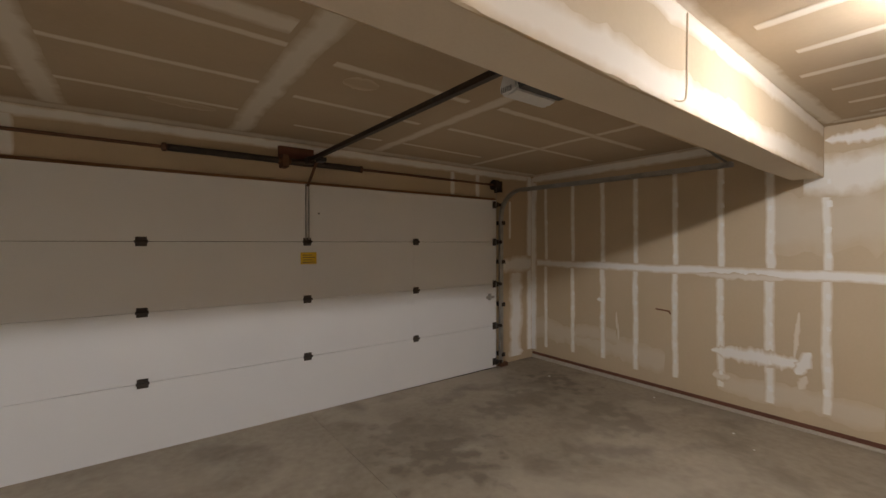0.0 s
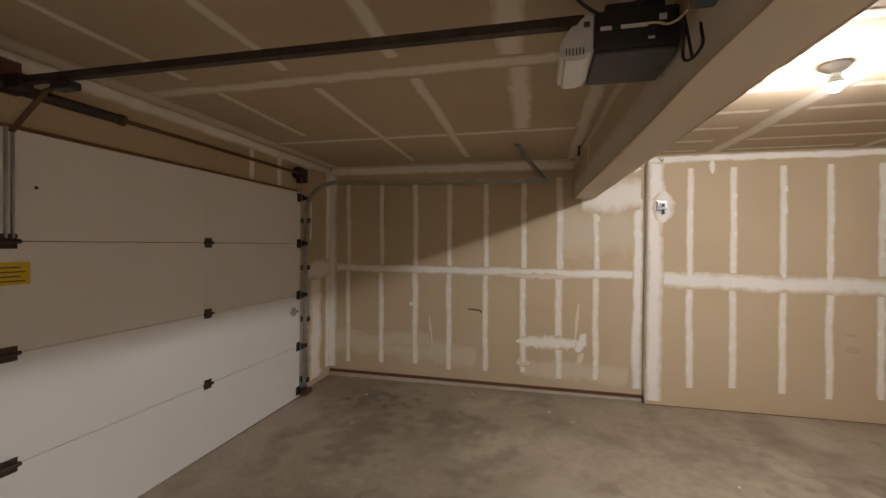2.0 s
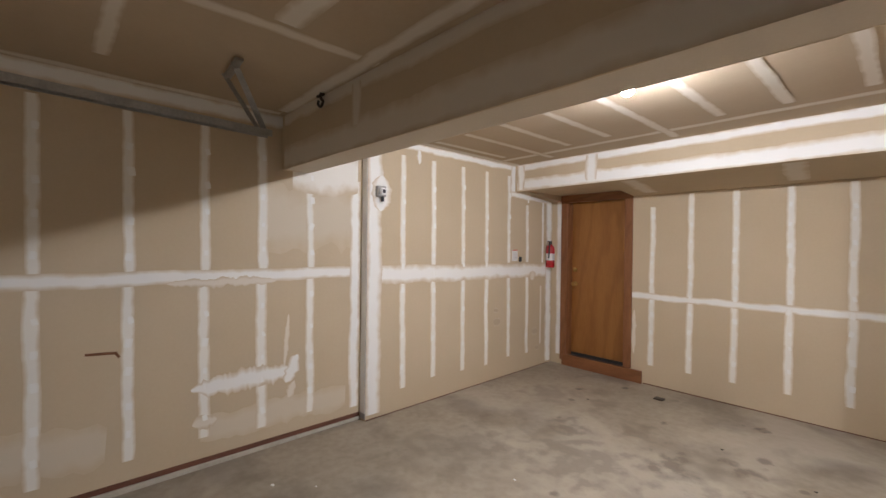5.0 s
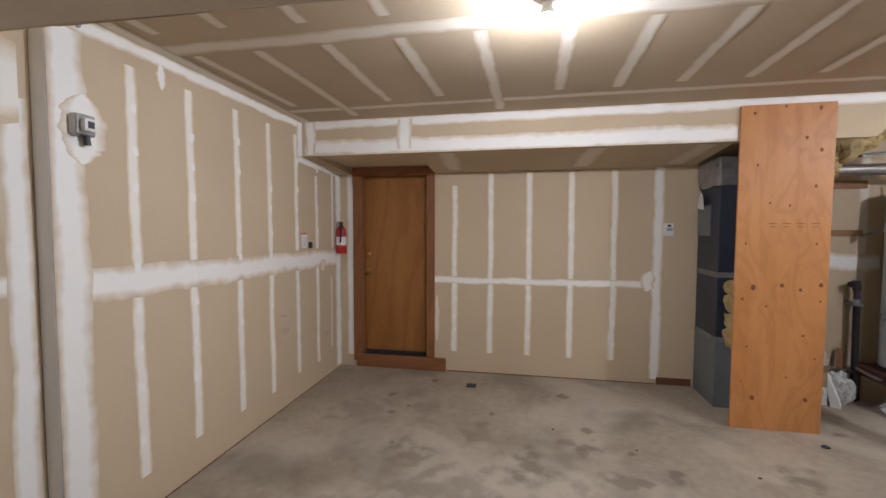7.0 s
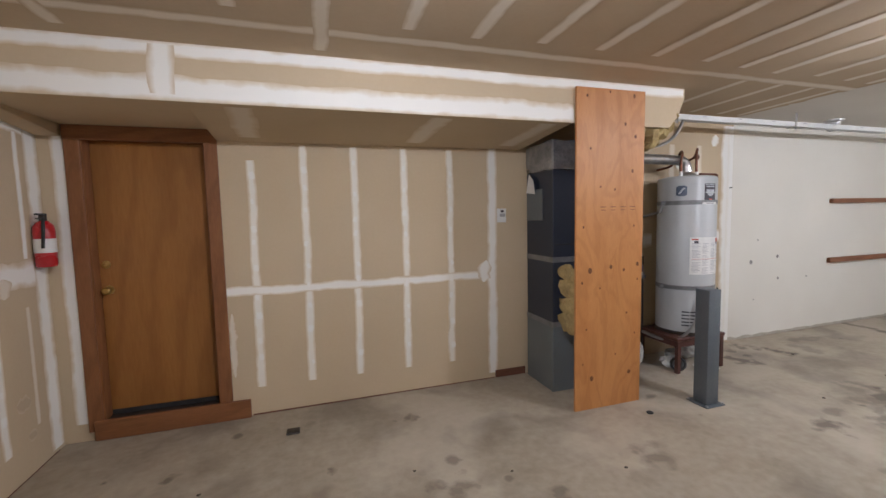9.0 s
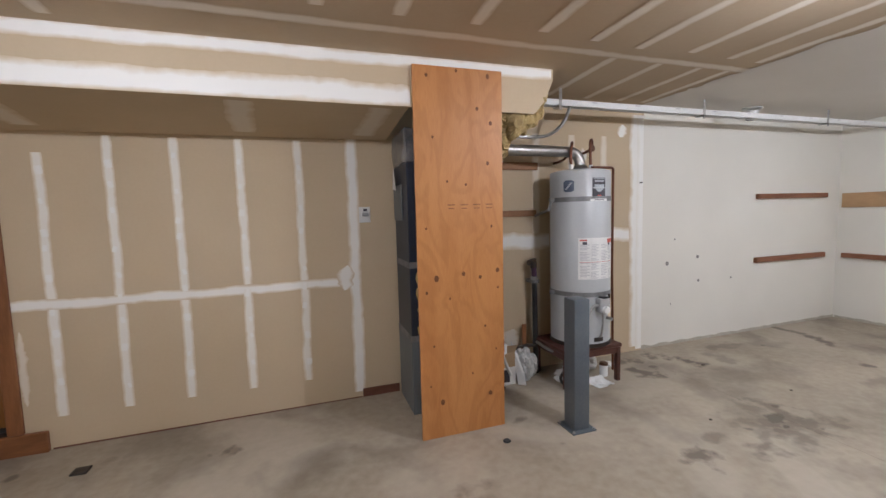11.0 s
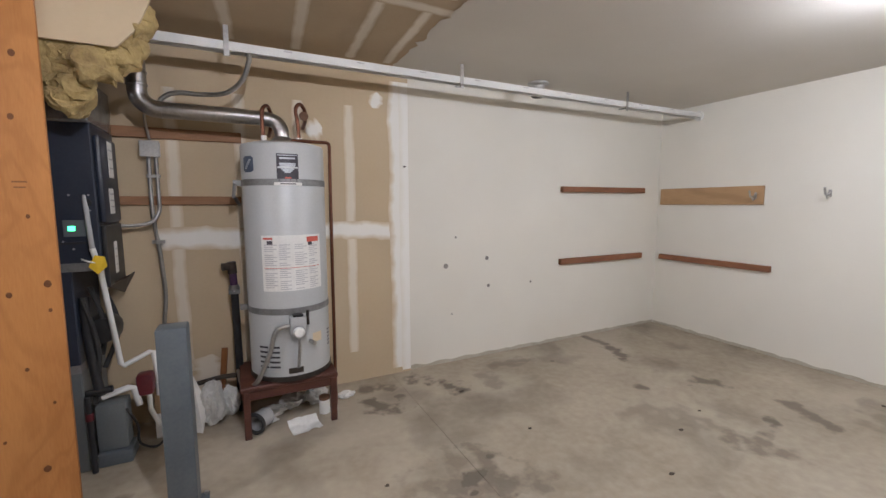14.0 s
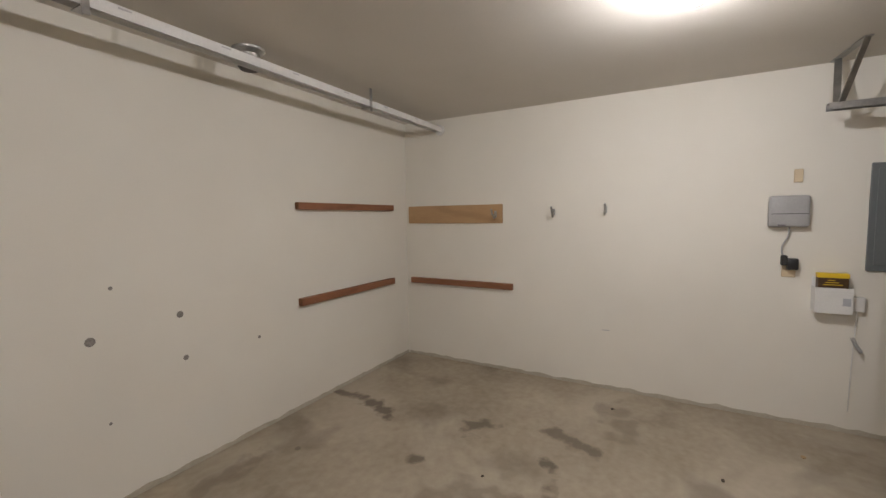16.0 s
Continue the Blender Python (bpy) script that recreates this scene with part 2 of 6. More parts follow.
M["strap"] = material("strap_steel", (0.3, 0.3, 0.3), (0.2, 0.2, 0.195), 0.55, 0.6, 12, 90, 0.05)
M["copper"] = material("aged_copper", (0.2, 0.085, 0.05), (0.12, 0.05, 0.03), 0.42, 0.85, 10, 90, 0.06)
M["brass"] = material("worn_brass", (0.6, 0.43, 0.16), (0.45, 0.3, 0.1), 0.3, 1.0, 10, 90, 0.03)
M["post"] = material("grey_painted_post", (0.085, 0.1, 0.115), (0.12, 0.135, 0.145), 0.5, 0, 5, 70, 0.08)
M["tray_grey"] = material("dark_grey_tray", (0.06, 0.06, 0.06), (0.045, 0.045, 0.045), 0.6, 0, 5, 70, 0.05)
M["furnace"] = material("dark_blue_furnace_enamel", (0.018, 0.024, 0.04), (0.028, 0.035, 0.052), 0.42, 0, 2, 90, 0.02)
M["furnace_grey"] = material("grey_furnace_enamel", (0.15, 0.165, 0.17), (0.12, 0.135, 0.14), 0.45, 0, 2, 90, 0.02)
M["foil"] = material("plastic_wrap_and_foil", (0.42, 0.42, 0.42), (0.2, 0.2, 0.21), 0.22, 0.6, 12, 60, 0.5, distance=0.006)
M["insulation"] = material("yellow_glass_wool", (0.5, 0.38, 0.16), (0.28, 0.2, 0.09), 0.95, 0, 6, 40, 0.9, distance=0.012)
M["carton"] = material("brown_cardboard", (0.42, 0.29, 0.16), (0.34, 0.23, 0.12), 0.8, 0, 5, 60, 0.06)
M["purple"] = material("purple_primer", (0.07, 0.03, 0.08), (0.045, 0.02, 0.05), 0.4, 0, 10, 60, 0.03)
M["led"] = glow("green_indicator", (0.03, 0.9, 0.3), 3.0)
M["bulb"] = glow("bulb_glass", (1.0, 0.945, 0.93), BULB)
M["smudge"] = mud_material("brown_smudge", (0.62, 0.51, 0.36), (0.5, 0.395, 0.265))
M["cement"] = material("bare_concrete_edge", (0.52, 0.475, 0.39), (0.42, 0.38, 0.3), 0.85, 0, 7, 50, 0.3)
M["redwood"] = wood_material("reddish_sill_wood", (0.19, 0.075, 0.04), (0.12, 0.045, 0.025), rough=0.7, along="y")
M["redwood_x"] = wood_material("reddish_sill_wood_x", (0.19, 0.075, 0.04), (0.12, 0.045, 0.025), rough=0.7, along="x")
M["strip_x"] = wood_material("brown_stained_cleat_x", (0.3, 0.13, 0.06), (0.21, 0.085, 0.04), rough=0.55, along="x")
M["strip_y"] = wood_material("brown_stained_cleat_y", (0.3, 0.13, 0.06), (0.21, 0.085, 0.04), rough=0.55, along="y")
M["plank_y"] = wood_material("tan_hardboard", (0.48, 0.31, 0.16), (0.42, 0.26, 0.13), rough=0.6, along="y", scale=0.6)
M["ledger"] = wood_material("brown_ledger_board", (0.35, 0.185, 0.09), (0.27, 0.135, 0.065), rough=0.65, along="x")
M["door"] = wood_material("golden_brown_door_veneer", (0.35, 0.155, 0.038), (0.275, 0.112, 0.025), rough=0.4, along="z", scale=0.5)
M["casing"] = wood_material("brown_stained_casing", (0.28, 0.118, 0.043), (0.2, 0.078, 0.027), rough=0.5, along="z")
M["casing_x"] = wood_material("brown_stained_casing_x", (0.28, 0.118, 0.043), (0.2, 0.078, 0.027), rough=0.5, along="x")
M["plywood"] = plywood_material("orange_plywood_face", (0.58, 0.27, 0.085), (0.42, 0.165, 0.042))
M["leaf_scrap"] = material("dry_leaf_scrap", (0.07, 0.05, 0.035), (0.04, 0.03, 0.02), 0.8, 0, 30, 90, 0.1)
M["maroon"] = material("maroon_plastic", (0.14, 0.02, 0.025), (0.09, 0.015, 0.02), 0.4, 0, 10, 60, 0.03)
M["knot"] = material("dark_knot", (0.2, 0.08, 0.027), (0.13, 0.048, 0.016), 0.7, 0, 30, 90, 0.1)
M["stand"] = wood_material("dark_red_brown_stand", (0.1, 0.035, 0.022), (0.06, 0.02, 0.014), rough=0.45, along="x")

STAINS = [(1.76, 2.6, 0.24, 0.55), (1.75, 3.05, 0.2, 0.4), (3.8, 3.15, 0.2, 0.6), (3.2, 2.95, 0.22, 0.4), (3.2, 2.25, 0.18, 0.35), (3.55, 0.3, 0.2, 0.35),
          (3.35, 0.0, 0.22, 0.35), (3.2, -0.65, 0.16, 0.35), (2.2, -0.8, 0.2, 0.35), (2.75, -0.35, 0.25, 0.4), (1.94, -1.07, 0.07, 0.6), (1.41, -0.82, 0.06, 0.65),
          (0.65, -0.92, 0.06, 0.6), (3.66, -1.4, 0.16, 0.35)]
# dragged marks and oil patches: from, to, half width, weight
SMEARS = [(-3.85, -2.5, -3.9, -2.12, 0.03, 0.75), (-3.84, -2.05, -3.74, -1.76, 0.04, 0.8), (-1.93, -2.14, -2.08, -1.88, 0.045, 0.85),
          (-1.4, -2.22, -1.54, -2.17, 0.05, 0.7), (-1.37, -1.95, -1.5, -1.85, 0.06, 0.8), (-2.57, -2.17, -2.94, -2.15, 0.05, 0.45), (-2.38, -2.01, -2.34, -1.8, 0.06, 0.4),
          (-3.86, -1.13, -3.96, -1.08, 0.05, 0.75), (-4.06, -0.59, -3.96, -0.34, 0.05, 0.7), (-4.3, -0.16, -4.6, -0.28, 0.08, 0.4), (-3.25, -0.53, -3.35, -0.35, 0.06, 0.6),
          (-3.2, -0.8, -3.02, -0.95, 0.12, 0.4), (-1.63, -1.1, -1.4, -0.93, 0.09, 0.5), (-1.68, -0.85, -1.5, -0.73, 0.08, 0.55), (-1.78, -1.18, -1.74, -0.8, 0.05, 0.6)]
for x0, y0, x1, y1, half, weight in SMEARS:
    count = 1 + int(math.hypot(x1 - x0, y1 - y0) / (1.1 * half))
    STAINS += [(x0 + (x1 - x0) * k / count, y0 + (y1 - y0) * k / count, half, weight) for k in range(count + 1)]
STAINS += [(-1.82, -2.24, 0.05, 0.8), (-1.6, -2.01, 0.035, 0.8), (-3.68, -0.58, 0.04, 0.85), (-1.02, -0.92, 0.05, 0.5), (-0.77, -0.81, 0.06, 0.75), (-1.93, -0.8, 0.06, 0.6), (-1.17, -0.72, 0.06, 0.6)]
oil = random.Random(5)
for k in range(16):
    a, d = oil.uniform(0, 6.28), oil.uniform(0.03, 0.34)
    STAINS.append((-1.62 + d * math.cos(a), -0.93 + 0.75 * d * math.sin(a), oil.choice((0.02, 0.03, 0.06, 0.09)), oil.uniform(0.45, 0.95)))
for k in range(26):
    STAINS.append((oil.uniform(-4.6, 3.9), oil.uniform(-2.2, 0.2), oil.uniform(0.012, 0.035), oil.uniform(0.45, 0.8)))
STAINS += [(2.68, 2.9, 0.14, 0.4), (3.4, 2.0, 0.12, 0.4), (2.68, 1.95, 0.13, 0.35), (3.47, 2.32, 0.15, 0.45), (3.98, 3.33, 0.1, 0.5), (3.1, -0.74, 0.13, 0.5), (1.7, -0.73, 0.09, 0.6), (2.65, -1.13, 0.1, 0.4), (0.63, -0.92, 0.08, 0.5), (2.26, -0.79, 0.12, 0.6), (3.4, 0.04, 0.14, 0.5)]
M["concrete"] = concrete_material("stained_concrete_slab", STAINS)


# ---- mesh helpers ----
def part(name, bm, mat, parent, label="", smooth=False):
    """Links a bmesh, given in world metres, as one mesh object under a thing or a part (or on its own where parent is None)."""
    root = parent
    while root is not None and root.parent is not None:
        root = root.parent
    if root is not None:
        bmesh.ops.translate(bm, verts=bm.verts, vec=-root.location)
    bmesh.ops.recalc_face_normals(bm, faces=bm.faces)
    me = bpy.data.meshes.new(name)
    bm.to_mesh(me)
    bm.free()
    for mm in (mat if isinstance(mat, (list, tuple)) else [mat]):
        me.materials.append(mm)
    if smooth:
        for p in me.polygons:
            p.use_smooth = True
        me.set_sharp_from_angle(angle=radians(40))
    ob = new(name, me)
    ob.parent = parent
    if label:
        ob["label"] = label
    return ob


def thing(name, at, label, category, group="", kind=""):
    ob = new(name)
    ob.empty_display_size = 0.1
    ob.location = at
    return tagged(ob, label, category, group, kind)


def structure(name, bm, mat, label, category, smooth=False):
    return tagged(part(name, bm, mat, None, "", smooth), label, category, "", "structure")


def box(bm, x0, x1, y0, y1, z0, z1, bevel=0.0, segments=1):
    vs = [bm.verts.new((x, y, z)) for z in (z0, z1) for y in (y0, y1) for x in (x0, x1)]
    fs = [bm.faces.new([vs[i] for i in f]) for f in ((0, 2, 3, 1), (4, 5, 7, 6), (0, 1, 5, 4), (2, 6, 7, 3), (0, 4, 6, 2), (1, 3, 7, 5))]
    if bevel:
        es = list({e for f in fs for e in f.edges})
        bmesh.ops.bevel(bm, geom=es, offset=bevel, segments=segments, affect="EDGES", profile=0.5)
    return bm


def boxed(*a, **k):
    return box(bmesh.new(), *a, **k)


def frame_of(d):
    d = d.normalized()
    u = d.cross(Vector((0, 0, 1)))
    if u.length < 1e-4:
        u = Vector((1, 0, 0))
    u.normalize()
    return u, d.cross(u).normalized()


def rod(bm, a, b, r, seg=16, r2=None):
    a, b = Vector(a), Vector(b)
    u, v = frame_of(b - a)
    rings = []
    for p, q in ((a, r), (b, r if r2 is None else r2)):
        rings.append([bm.verts.new(p + q * (math.cos(2 * math.pi * k / seg) * u + math.sin(2 * math.pi * k / seg) * v)) for k in range(seg)])
    for k in range(seg):
        bm.faces.new((rings[0][k], rings[0][(k + 1) % seg], rings[1][(k + 1) % seg], rings[1][k]))
    bm.faces.new(rings[0][::-1])
    bm.faces.new(rings[1])
    return bm


def smooth_line(pts, n=8):
    pts = [Vector(p) for p in pts]
    out = []
    for i in range(len(pts) - 1):
        p0, p1, p2, p3 = pts[max(i - 1, 0)], pts[i], pts[i + 1], pts[min(i + 2, len(pts) - 1)]
        for k in range(n):
            t = k / n
            out.append(0.5 * ((2 * p1) + (p2 - p0) * t + (2 * p0 - 5 * p1 + 4 * p2 - p3) * t * t + (3 * p1 - p0 - 3 * p2 + p3) * t ** 3))
    return out + [pts[-1]]


def tube(bm, pts, r, seg=10, section=None):
    """A pipe along a line of points; section: an outline of (u, v) in place of the circle."""
    pts = [Vector(p) for p in pts]
    rings, u = [], None
    for i, p in enumerate(pts):
        d = (pts[min(i + 1, len(pts) - 1)] - pts[max(i - 1, 0)]).normalized()
        if u is None:
            u, v = frame_of(d)
        else:
            u = (u - d * u.dot(d)).normalized()
            v = d.cross(u).normalized()
        sec = section or [(r * math.cos(2 * math.pi * k / seg), r * math.sin(2 * math.pi * k / seg)) for k in range(seg)]
        rings.append([bm.verts.new(p + a * u + b * v) for a, b in sec])
    for r0, r1 in zip(rings, rings[1:]):
        for k in range(len(r0)):
            bm.faces.new((r0[k], r0[(k + 1) % len(r0)], r1[(k + 1) % len(r0)], r1[k]))
    bm.faces.new(rings[0][::-1])
    bm.faces.new(rings[-1])
    return bm


def lathe(bm, at, profile, seg=32, axis="z"):
    """Turns (radius, height) pairs round an axis through at."""
    at = Vector(at)
    rings = []
    for r, h in profile:
        ring = []
        for k in range(seg):
            c, s = r * math.cos(2 * math.pi * k / seg), r * math.sin(2 * math.pi * k / seg)
            ring.append(bm.verts.new(at + Vector({"z": (c, s, h), "y": (c, h, s), "x": (h, c, s)}[axis])))
        rings.append(ring)
    for r0, r1 in zip(rings, rings[1:]):
        for k in range(seg):
            bm.faces.new((r0[k], r0[(k + 1) % seg], r1[(k + 1) % seg], r1[k]))
    bm.faces.new(rings[0][::-1])
    bm.faces.new(rings[-1])
    return bm


def slab(bm, outline, normal, thick):
    """Extrudes a closed outline of points by thick along normal."""
    n = Vector(normal) * thick
    a = [bm.verts.new(Vector(p)) for p in outline]
    b = [bm.verts.new(Vector(p) + n) for p in outline]
    bm.faces.new(a)
    bm.faces.new(b[::-1])
    for k in range(len(a)):
        bm.faces.new((a[k], a[(k + 1) % len(a)], b[(k + 1) % len(a)], b[k]))
    return bm


def fz(x, y):
    """Height of the slab, which falls slightly towards the garage door."""
    return -0.02 - 0.005 * x - 0.006 * y


# planes on which joint compound lies: (u, v) and a height off the surface to a place
EAST_N, EAST_S, SOUTH, NORTH, WEST, CEIL = 4.42, 4.335, -2.42, 4.03, -5.0, 2.475
PLANE = {
    "east_n": lambda u, v, h: (EAST_N - h, u, v),
    "east_s": lambda u, v, h: (EAST_S - h, min(u, 0.451), v),
    "south": lambda u, v, h: (max(u, -1.859), SOUTH + h, v),
    "north": lambda u, v, h: (u, NORTH - h, v),
    "ceil": lambda u, v, h: (u, v, CEIL - h),
    "soffit": lambda u, v, h: (max(u, -0.261), -1.61 + h, max(v, 2.1655)),
    "beam_front": lambda u, v, h: (u, 1.15 + 0.03 * (u - 4) + h, max(v, 2.066)),
    "beam_back": lambda u, v, h: (u, 0.94 + 0.03 * (u - 4) - h, max(v, 2.066)),
    "soffit_under": lambda u, v, h: (u, v, 2.165 + 0.0819 * (v + 1.612) - h),
    "beam_under": lambda u, v, h: (u, v + 0.03 * (u - 4), 2.065 - h),
    "return": lambda u, v, h: (u, 0.452 + h, v),
}
LIFT = {}
rng = random.Random(7)


def band(bm, plane, a, b, width, rag=0.1, taper=True, lift=None, bulge=0.0, blob=False):
    """A ragged, feathered band of joint compound from a to b on a plane."""
    uvl = bm.loops.layers.uv.verify()
    if lift is None:
        LIFT[plane] = LIFT.get(plane, 0) + 1
    h = (0.0006 + 0.00005 * LIFT[plane]) if lift is None else lift
    a, b = Vector((*a, 0)), Vector((*b, 0))
    d = b - a
    n = max(8 if blob else 3, int(d.length / (0.015 if blob else 0.045)))
    d.normalize()
    s = Vector((-d.y, d.x, 0))
    seed = rng.uniform(0, 100)
    f = PLANE[plane]
    rows = []
    for i in range(n + 1):
        t = i / n
        p = a.lerp(b, t)
        w = []
        for side in (-1, 1):
            k = noise.noise((seed + side * 20, i * 0.21, 0)) * 1.1 + noise.noise((seed + side * 40, i * 0.9, 3)) * 1.0
            e = 1.0
            if taper and i in (0, n):
                e = 0.9
            if blob:
                e = 0.12 + 0.88 * (1 - abs(2 * t - 1) ** 3) ** 0.7
                k = 1.3 * k + noise.noise((seed + side * 60, i * 0.5, 8))
            w.append(0.5 * width * e * (1 + rag * k + bulge * math.sin(math.pi * t)))
        wob = 0.1 * width * noise.noise((seed + 70, i * 0.12, 0))
        rows.append([(p + s * (wob - w[0]), -1), (p + s * (wob - 0.35 * w[0]), -0.35), (p + s * (wob + 0.35 * w[1]), 0.35), (p + s * (wob + w[1]), 1)])
    vs = [[bm.verts.new(f(q.x, q.y, h)) for q, _ in r] for r in rows]
    for i in range(n):
        for k in range(3):
            face = bm.faces.new((vs[i][k], vs[i][k + 1], vs[i + 1][k + 1], vs[i + 1][k]))
            for lp, (ii, kk) in zip(face.loops, ((i, k), (i, k + 1), (i + 1, k + 1), (i + 1, k))):
                lp[uvl].uv = (rows[ii][kk][1], ii * 0.1)
    return bm


def taped(parent, plane, a, b, width, rag=0.1, mat="mud", name="joint_tape", bulge=0.0):
    ob = part(name, band(bmesh.new(), plane, a, b, width, rag, bulge=bulge, blob="patch" in name), M[mat], parent)
    return ob


def dots(parent, plane, u, v0, v1, n, mat="dab"):
    """A row of dabbed screw heads along a stud."""
    bm = bmesh.new()
    for i in range(n):
        v = v0 + (v1 - v0) * (i + rng.uniform(0.2, 0.8)) / n
        r = rng.uniform(0.016, 0.028)
        band(bm, plane, (u + rng.uniform(-0.01, 0.01), v - r), (u, v + r), 1.7 * r, 0.1, lift=0.0062)
    return part("screw_dabs", bm, M[mat], parent)


# ---- large structure ----
floor = tagged(new("floor"), "stained bare concrete garage slab with saw-cut joints", "floor", "", "structure")
for x0, x1, y0, y1 in ((-5.3, 1.2222, 1.0, 4.35), (1.2258, 4.75, 1.0, 4.35), (-5.3, -1.6812, -2.8, 1.0), (-1.6788, 4.75, -2.8, 1.0)):
    bm = bmesh.new()
    q = [(x0, y0), (x1, y0), (x1, y1), (x0, y1)]
    top = [bm.verts.new((x, y, fz(x, y))) for x, y in q]
    low = [bm.verts.new((x, y, -0.3)) for x, y in q]
    bm.faces.new(top)
    bm.faces.new(low[::-1])
    for k in range(4):
        bm.faces.new((low[k], low[(k + 1) % 4], top[(k + 1) % 4], top[k]))
    part("concrete_slab", bm, M["concrete"], floor)

# ceiling: drywall over the right bays, painted over the left one; all bands in the one mesh
bm = bmesh.new()
box(bm, -1.75, 4.75, -2.75, 4.35, CEIL, CEIL + 0.15)
n_paper = len(bm.faces)
box(bm, -5.3, -1.75, -2.75, 4.35, CEIL - 0.004, CEIL + 0.15)
for f in list(bm.faces)[n_paper:]:
    f.material_index = 1
n_flat = len(bm.faces)
for x, w in ((0.6, 0.17), (1.88, 0.12), (3.15, 0.09)):
    band(bm, "ceil", (x, 1.14), (x + 0.02, 3.9), w)
for y, spans, w in ((3.44, ((0.95, 1.74), (1.95, 2.96)), 0.06), (2.8, ((0.75, 1.74), (2.0, 4.12)), 0.065), (2.19, ((0.78, 1.72), (1.98, 4.05)), 0.08), (1.62, ((0.7, 1.8), (1.95, 3.08)), 0.14)):
    for x0, x1 in spans:
        band(bm, "ceil", (x0, y), (x1, y + 0.035 * (x1 - x0)), w)
for y in (3.26, 2.66, 2.1):
    band(bm, "ceil", (-1.2, y), (0.52, y + 0.03), 0.06)
band(bm, "ceil", (-0.5, 1.2), (-0.5, 4.0), 0.16)
band(bm, "ceil", (-1.3, 1.9), (0.5, 1.95), 0.16)
band(bm, "ceil", (-1.6, 3.94), (4.3, 3.94), 0.17)
band(bm, "ceil", (4.37, 1.2), (4.37, 4.0), 0.09)
band(bm, "ceil", (0.0, 1.2), (4.3, 1.2), 0.1)
band(bm, "ceil", (-1.7, -0.1), (4.3, -0.1), 0.13)
band(bm, "ceil", (-1.7, -1.28), (4.3, -1.28), 0.09)
REAR_JOISTS = (4.15, 3.77, 3.37, 2.965, 2.555, 2.125, 1.745, 1.352, 0.965, 0.56, 0.16, -0.2, -0.55, -0.94, -1.3, -1.57)
for i, x in enumerate(REAR_JOISTS):
    band(bm, "ceil", (x, 0.75 + rng.uniform(-0.1, 0.1)), (x, rng.uniform(0.0, 0.1)), 0.075)
    band(bm, "ceil", (x, -0.18), (x - 0.02, (-1.5 if i in (4, 1) else -1.12) + rng.uniform(-0.04, 0.04)), 0.08)
    if x < -0.3:
        band(bm, "ceil", (x + 0.02, -1.32), (x - 0.03, -2.18), 0.075)
band(bm, "ceil", (-1.6, 0.88), (4.3, 0.88), 0.12)
band(bm, "ceil", (4.29, -1.6), (4.29, 0.88), 0.1)
for f in list(bm.faces)[n_flat:]:
    f.material_index = 2
n_band = len(bm.faces)
band(bm, "ceil", (-1.74, -2.4), (-1.76, 3.9), 0.16, 0.45, lift=0.0055)
for f in list(bm.faces)[n_band:]:
    f.material_index = 1
n_band = len(bm.faces)
band(bm, "ceil", (0.9, 2.36), (1.12, 2.36), 0.17, 0.2, blob=True)
band(bm, "ceil", (0.0, 3.35), (0.4, 3.4), 0.14, 0.2, blob=True)
for f in list(bm.faces)[n_band:]:
    f.material_index = 3
ceiling = structure("ceiling", bm, [M["dimmed_ceiling_paper"], M["white_ceiling"], M["dimmed_ceiling_mud"], M["smudge"]], "taped unpainted drywall ceiling, painted white over one bay", "ceiling")

# front wall with the opening of the wide garage door
GX0, GX1, GTOP = -1.223, 3.657, 2.1
bm = bmesh.new()
box(bm, -5.3, GX0, NORTH, 4.25, -0.3, CEIL)
box(bm, GX1, 4.72, NORTH, 4.25, -0.3, CEIL)
box(bm, GX0, GX1, NORTH, 4.25, GTOP, CEIL)
wall_north = structure("wall_north", bm, M["paper"], "unpainted taped drywall wall around the garage door", "wall")
taped(wall_north, "north", (-1.6, 2.435), (4.4, 2.435), 0.09)
taped(wall_north, "north", (4.37, 0.05), (4.37, 2.45), 0.12)
taped(wall_north, "north", (4.1, 0.0), (4.1, 1.25), 0.26, 0.3)
taped(wall_north, "north", (3.98, 1.6), (3.98, 2.1), 0.05)
taped(wall_north, "north", (3.85, 1.25), (4.4, 1.25), 0.22, 0.2)
for x in (3.0, 3.4):
    taped(wall_north, "north", (x, 2.13), (x, 2.4), 0.08)
taped(wall_north, "north", (-0.75, 2.13), (-0.75, 2.4), 0.09)
part("trim_strip", boxed(GX0 - 0.04, GX1 + 0.04, NORTH - 0.02, NORTH, 2.09, 2.122, bevel=0.003), M["ledger"], wall_north, "brown wooden stop strip over the door")

# right wall: front length standing back on an exposed sill, rear length proud of it
bm = boxed(EAST_N, 4.72, 0.45, 4.25, 0.02, CEIL)
wall_east_front = structure("wall_east_front", bm, M["paper"], "unpainted drywall with white taped joints, above an exposed sill", "wall")
part("sill_plate", boxed(EAST_N + 0.012, 4.7, 0.45, 4.03, -0.3, 0.018, bevel=0.004), M["redwood"], wall_east_front, "exposed reddish-brown wooden sill plate")
part("concrete_curb", boxed(EAST_N - 0.004, 4.7, 0.45, 4.03, -0.3, -0.022, bevel=0.006), M["cement"], wall_east_front)
for y0, y1, z0, z1, w in ((3.95, 2.2, 0.4, 0.3, 0.26), (3.3, 2.75, 0.42, 0.46, 0.18), (1.7, 0.6, 0.22, 0.2, 0.2), (1.3, 0.55, 1.72, 1.7, 0.5)):
    taped(wall_east_front, "east_n", (y0, z0), (y1, z1), w, 0.35, "mud_wash", "dust_wash")
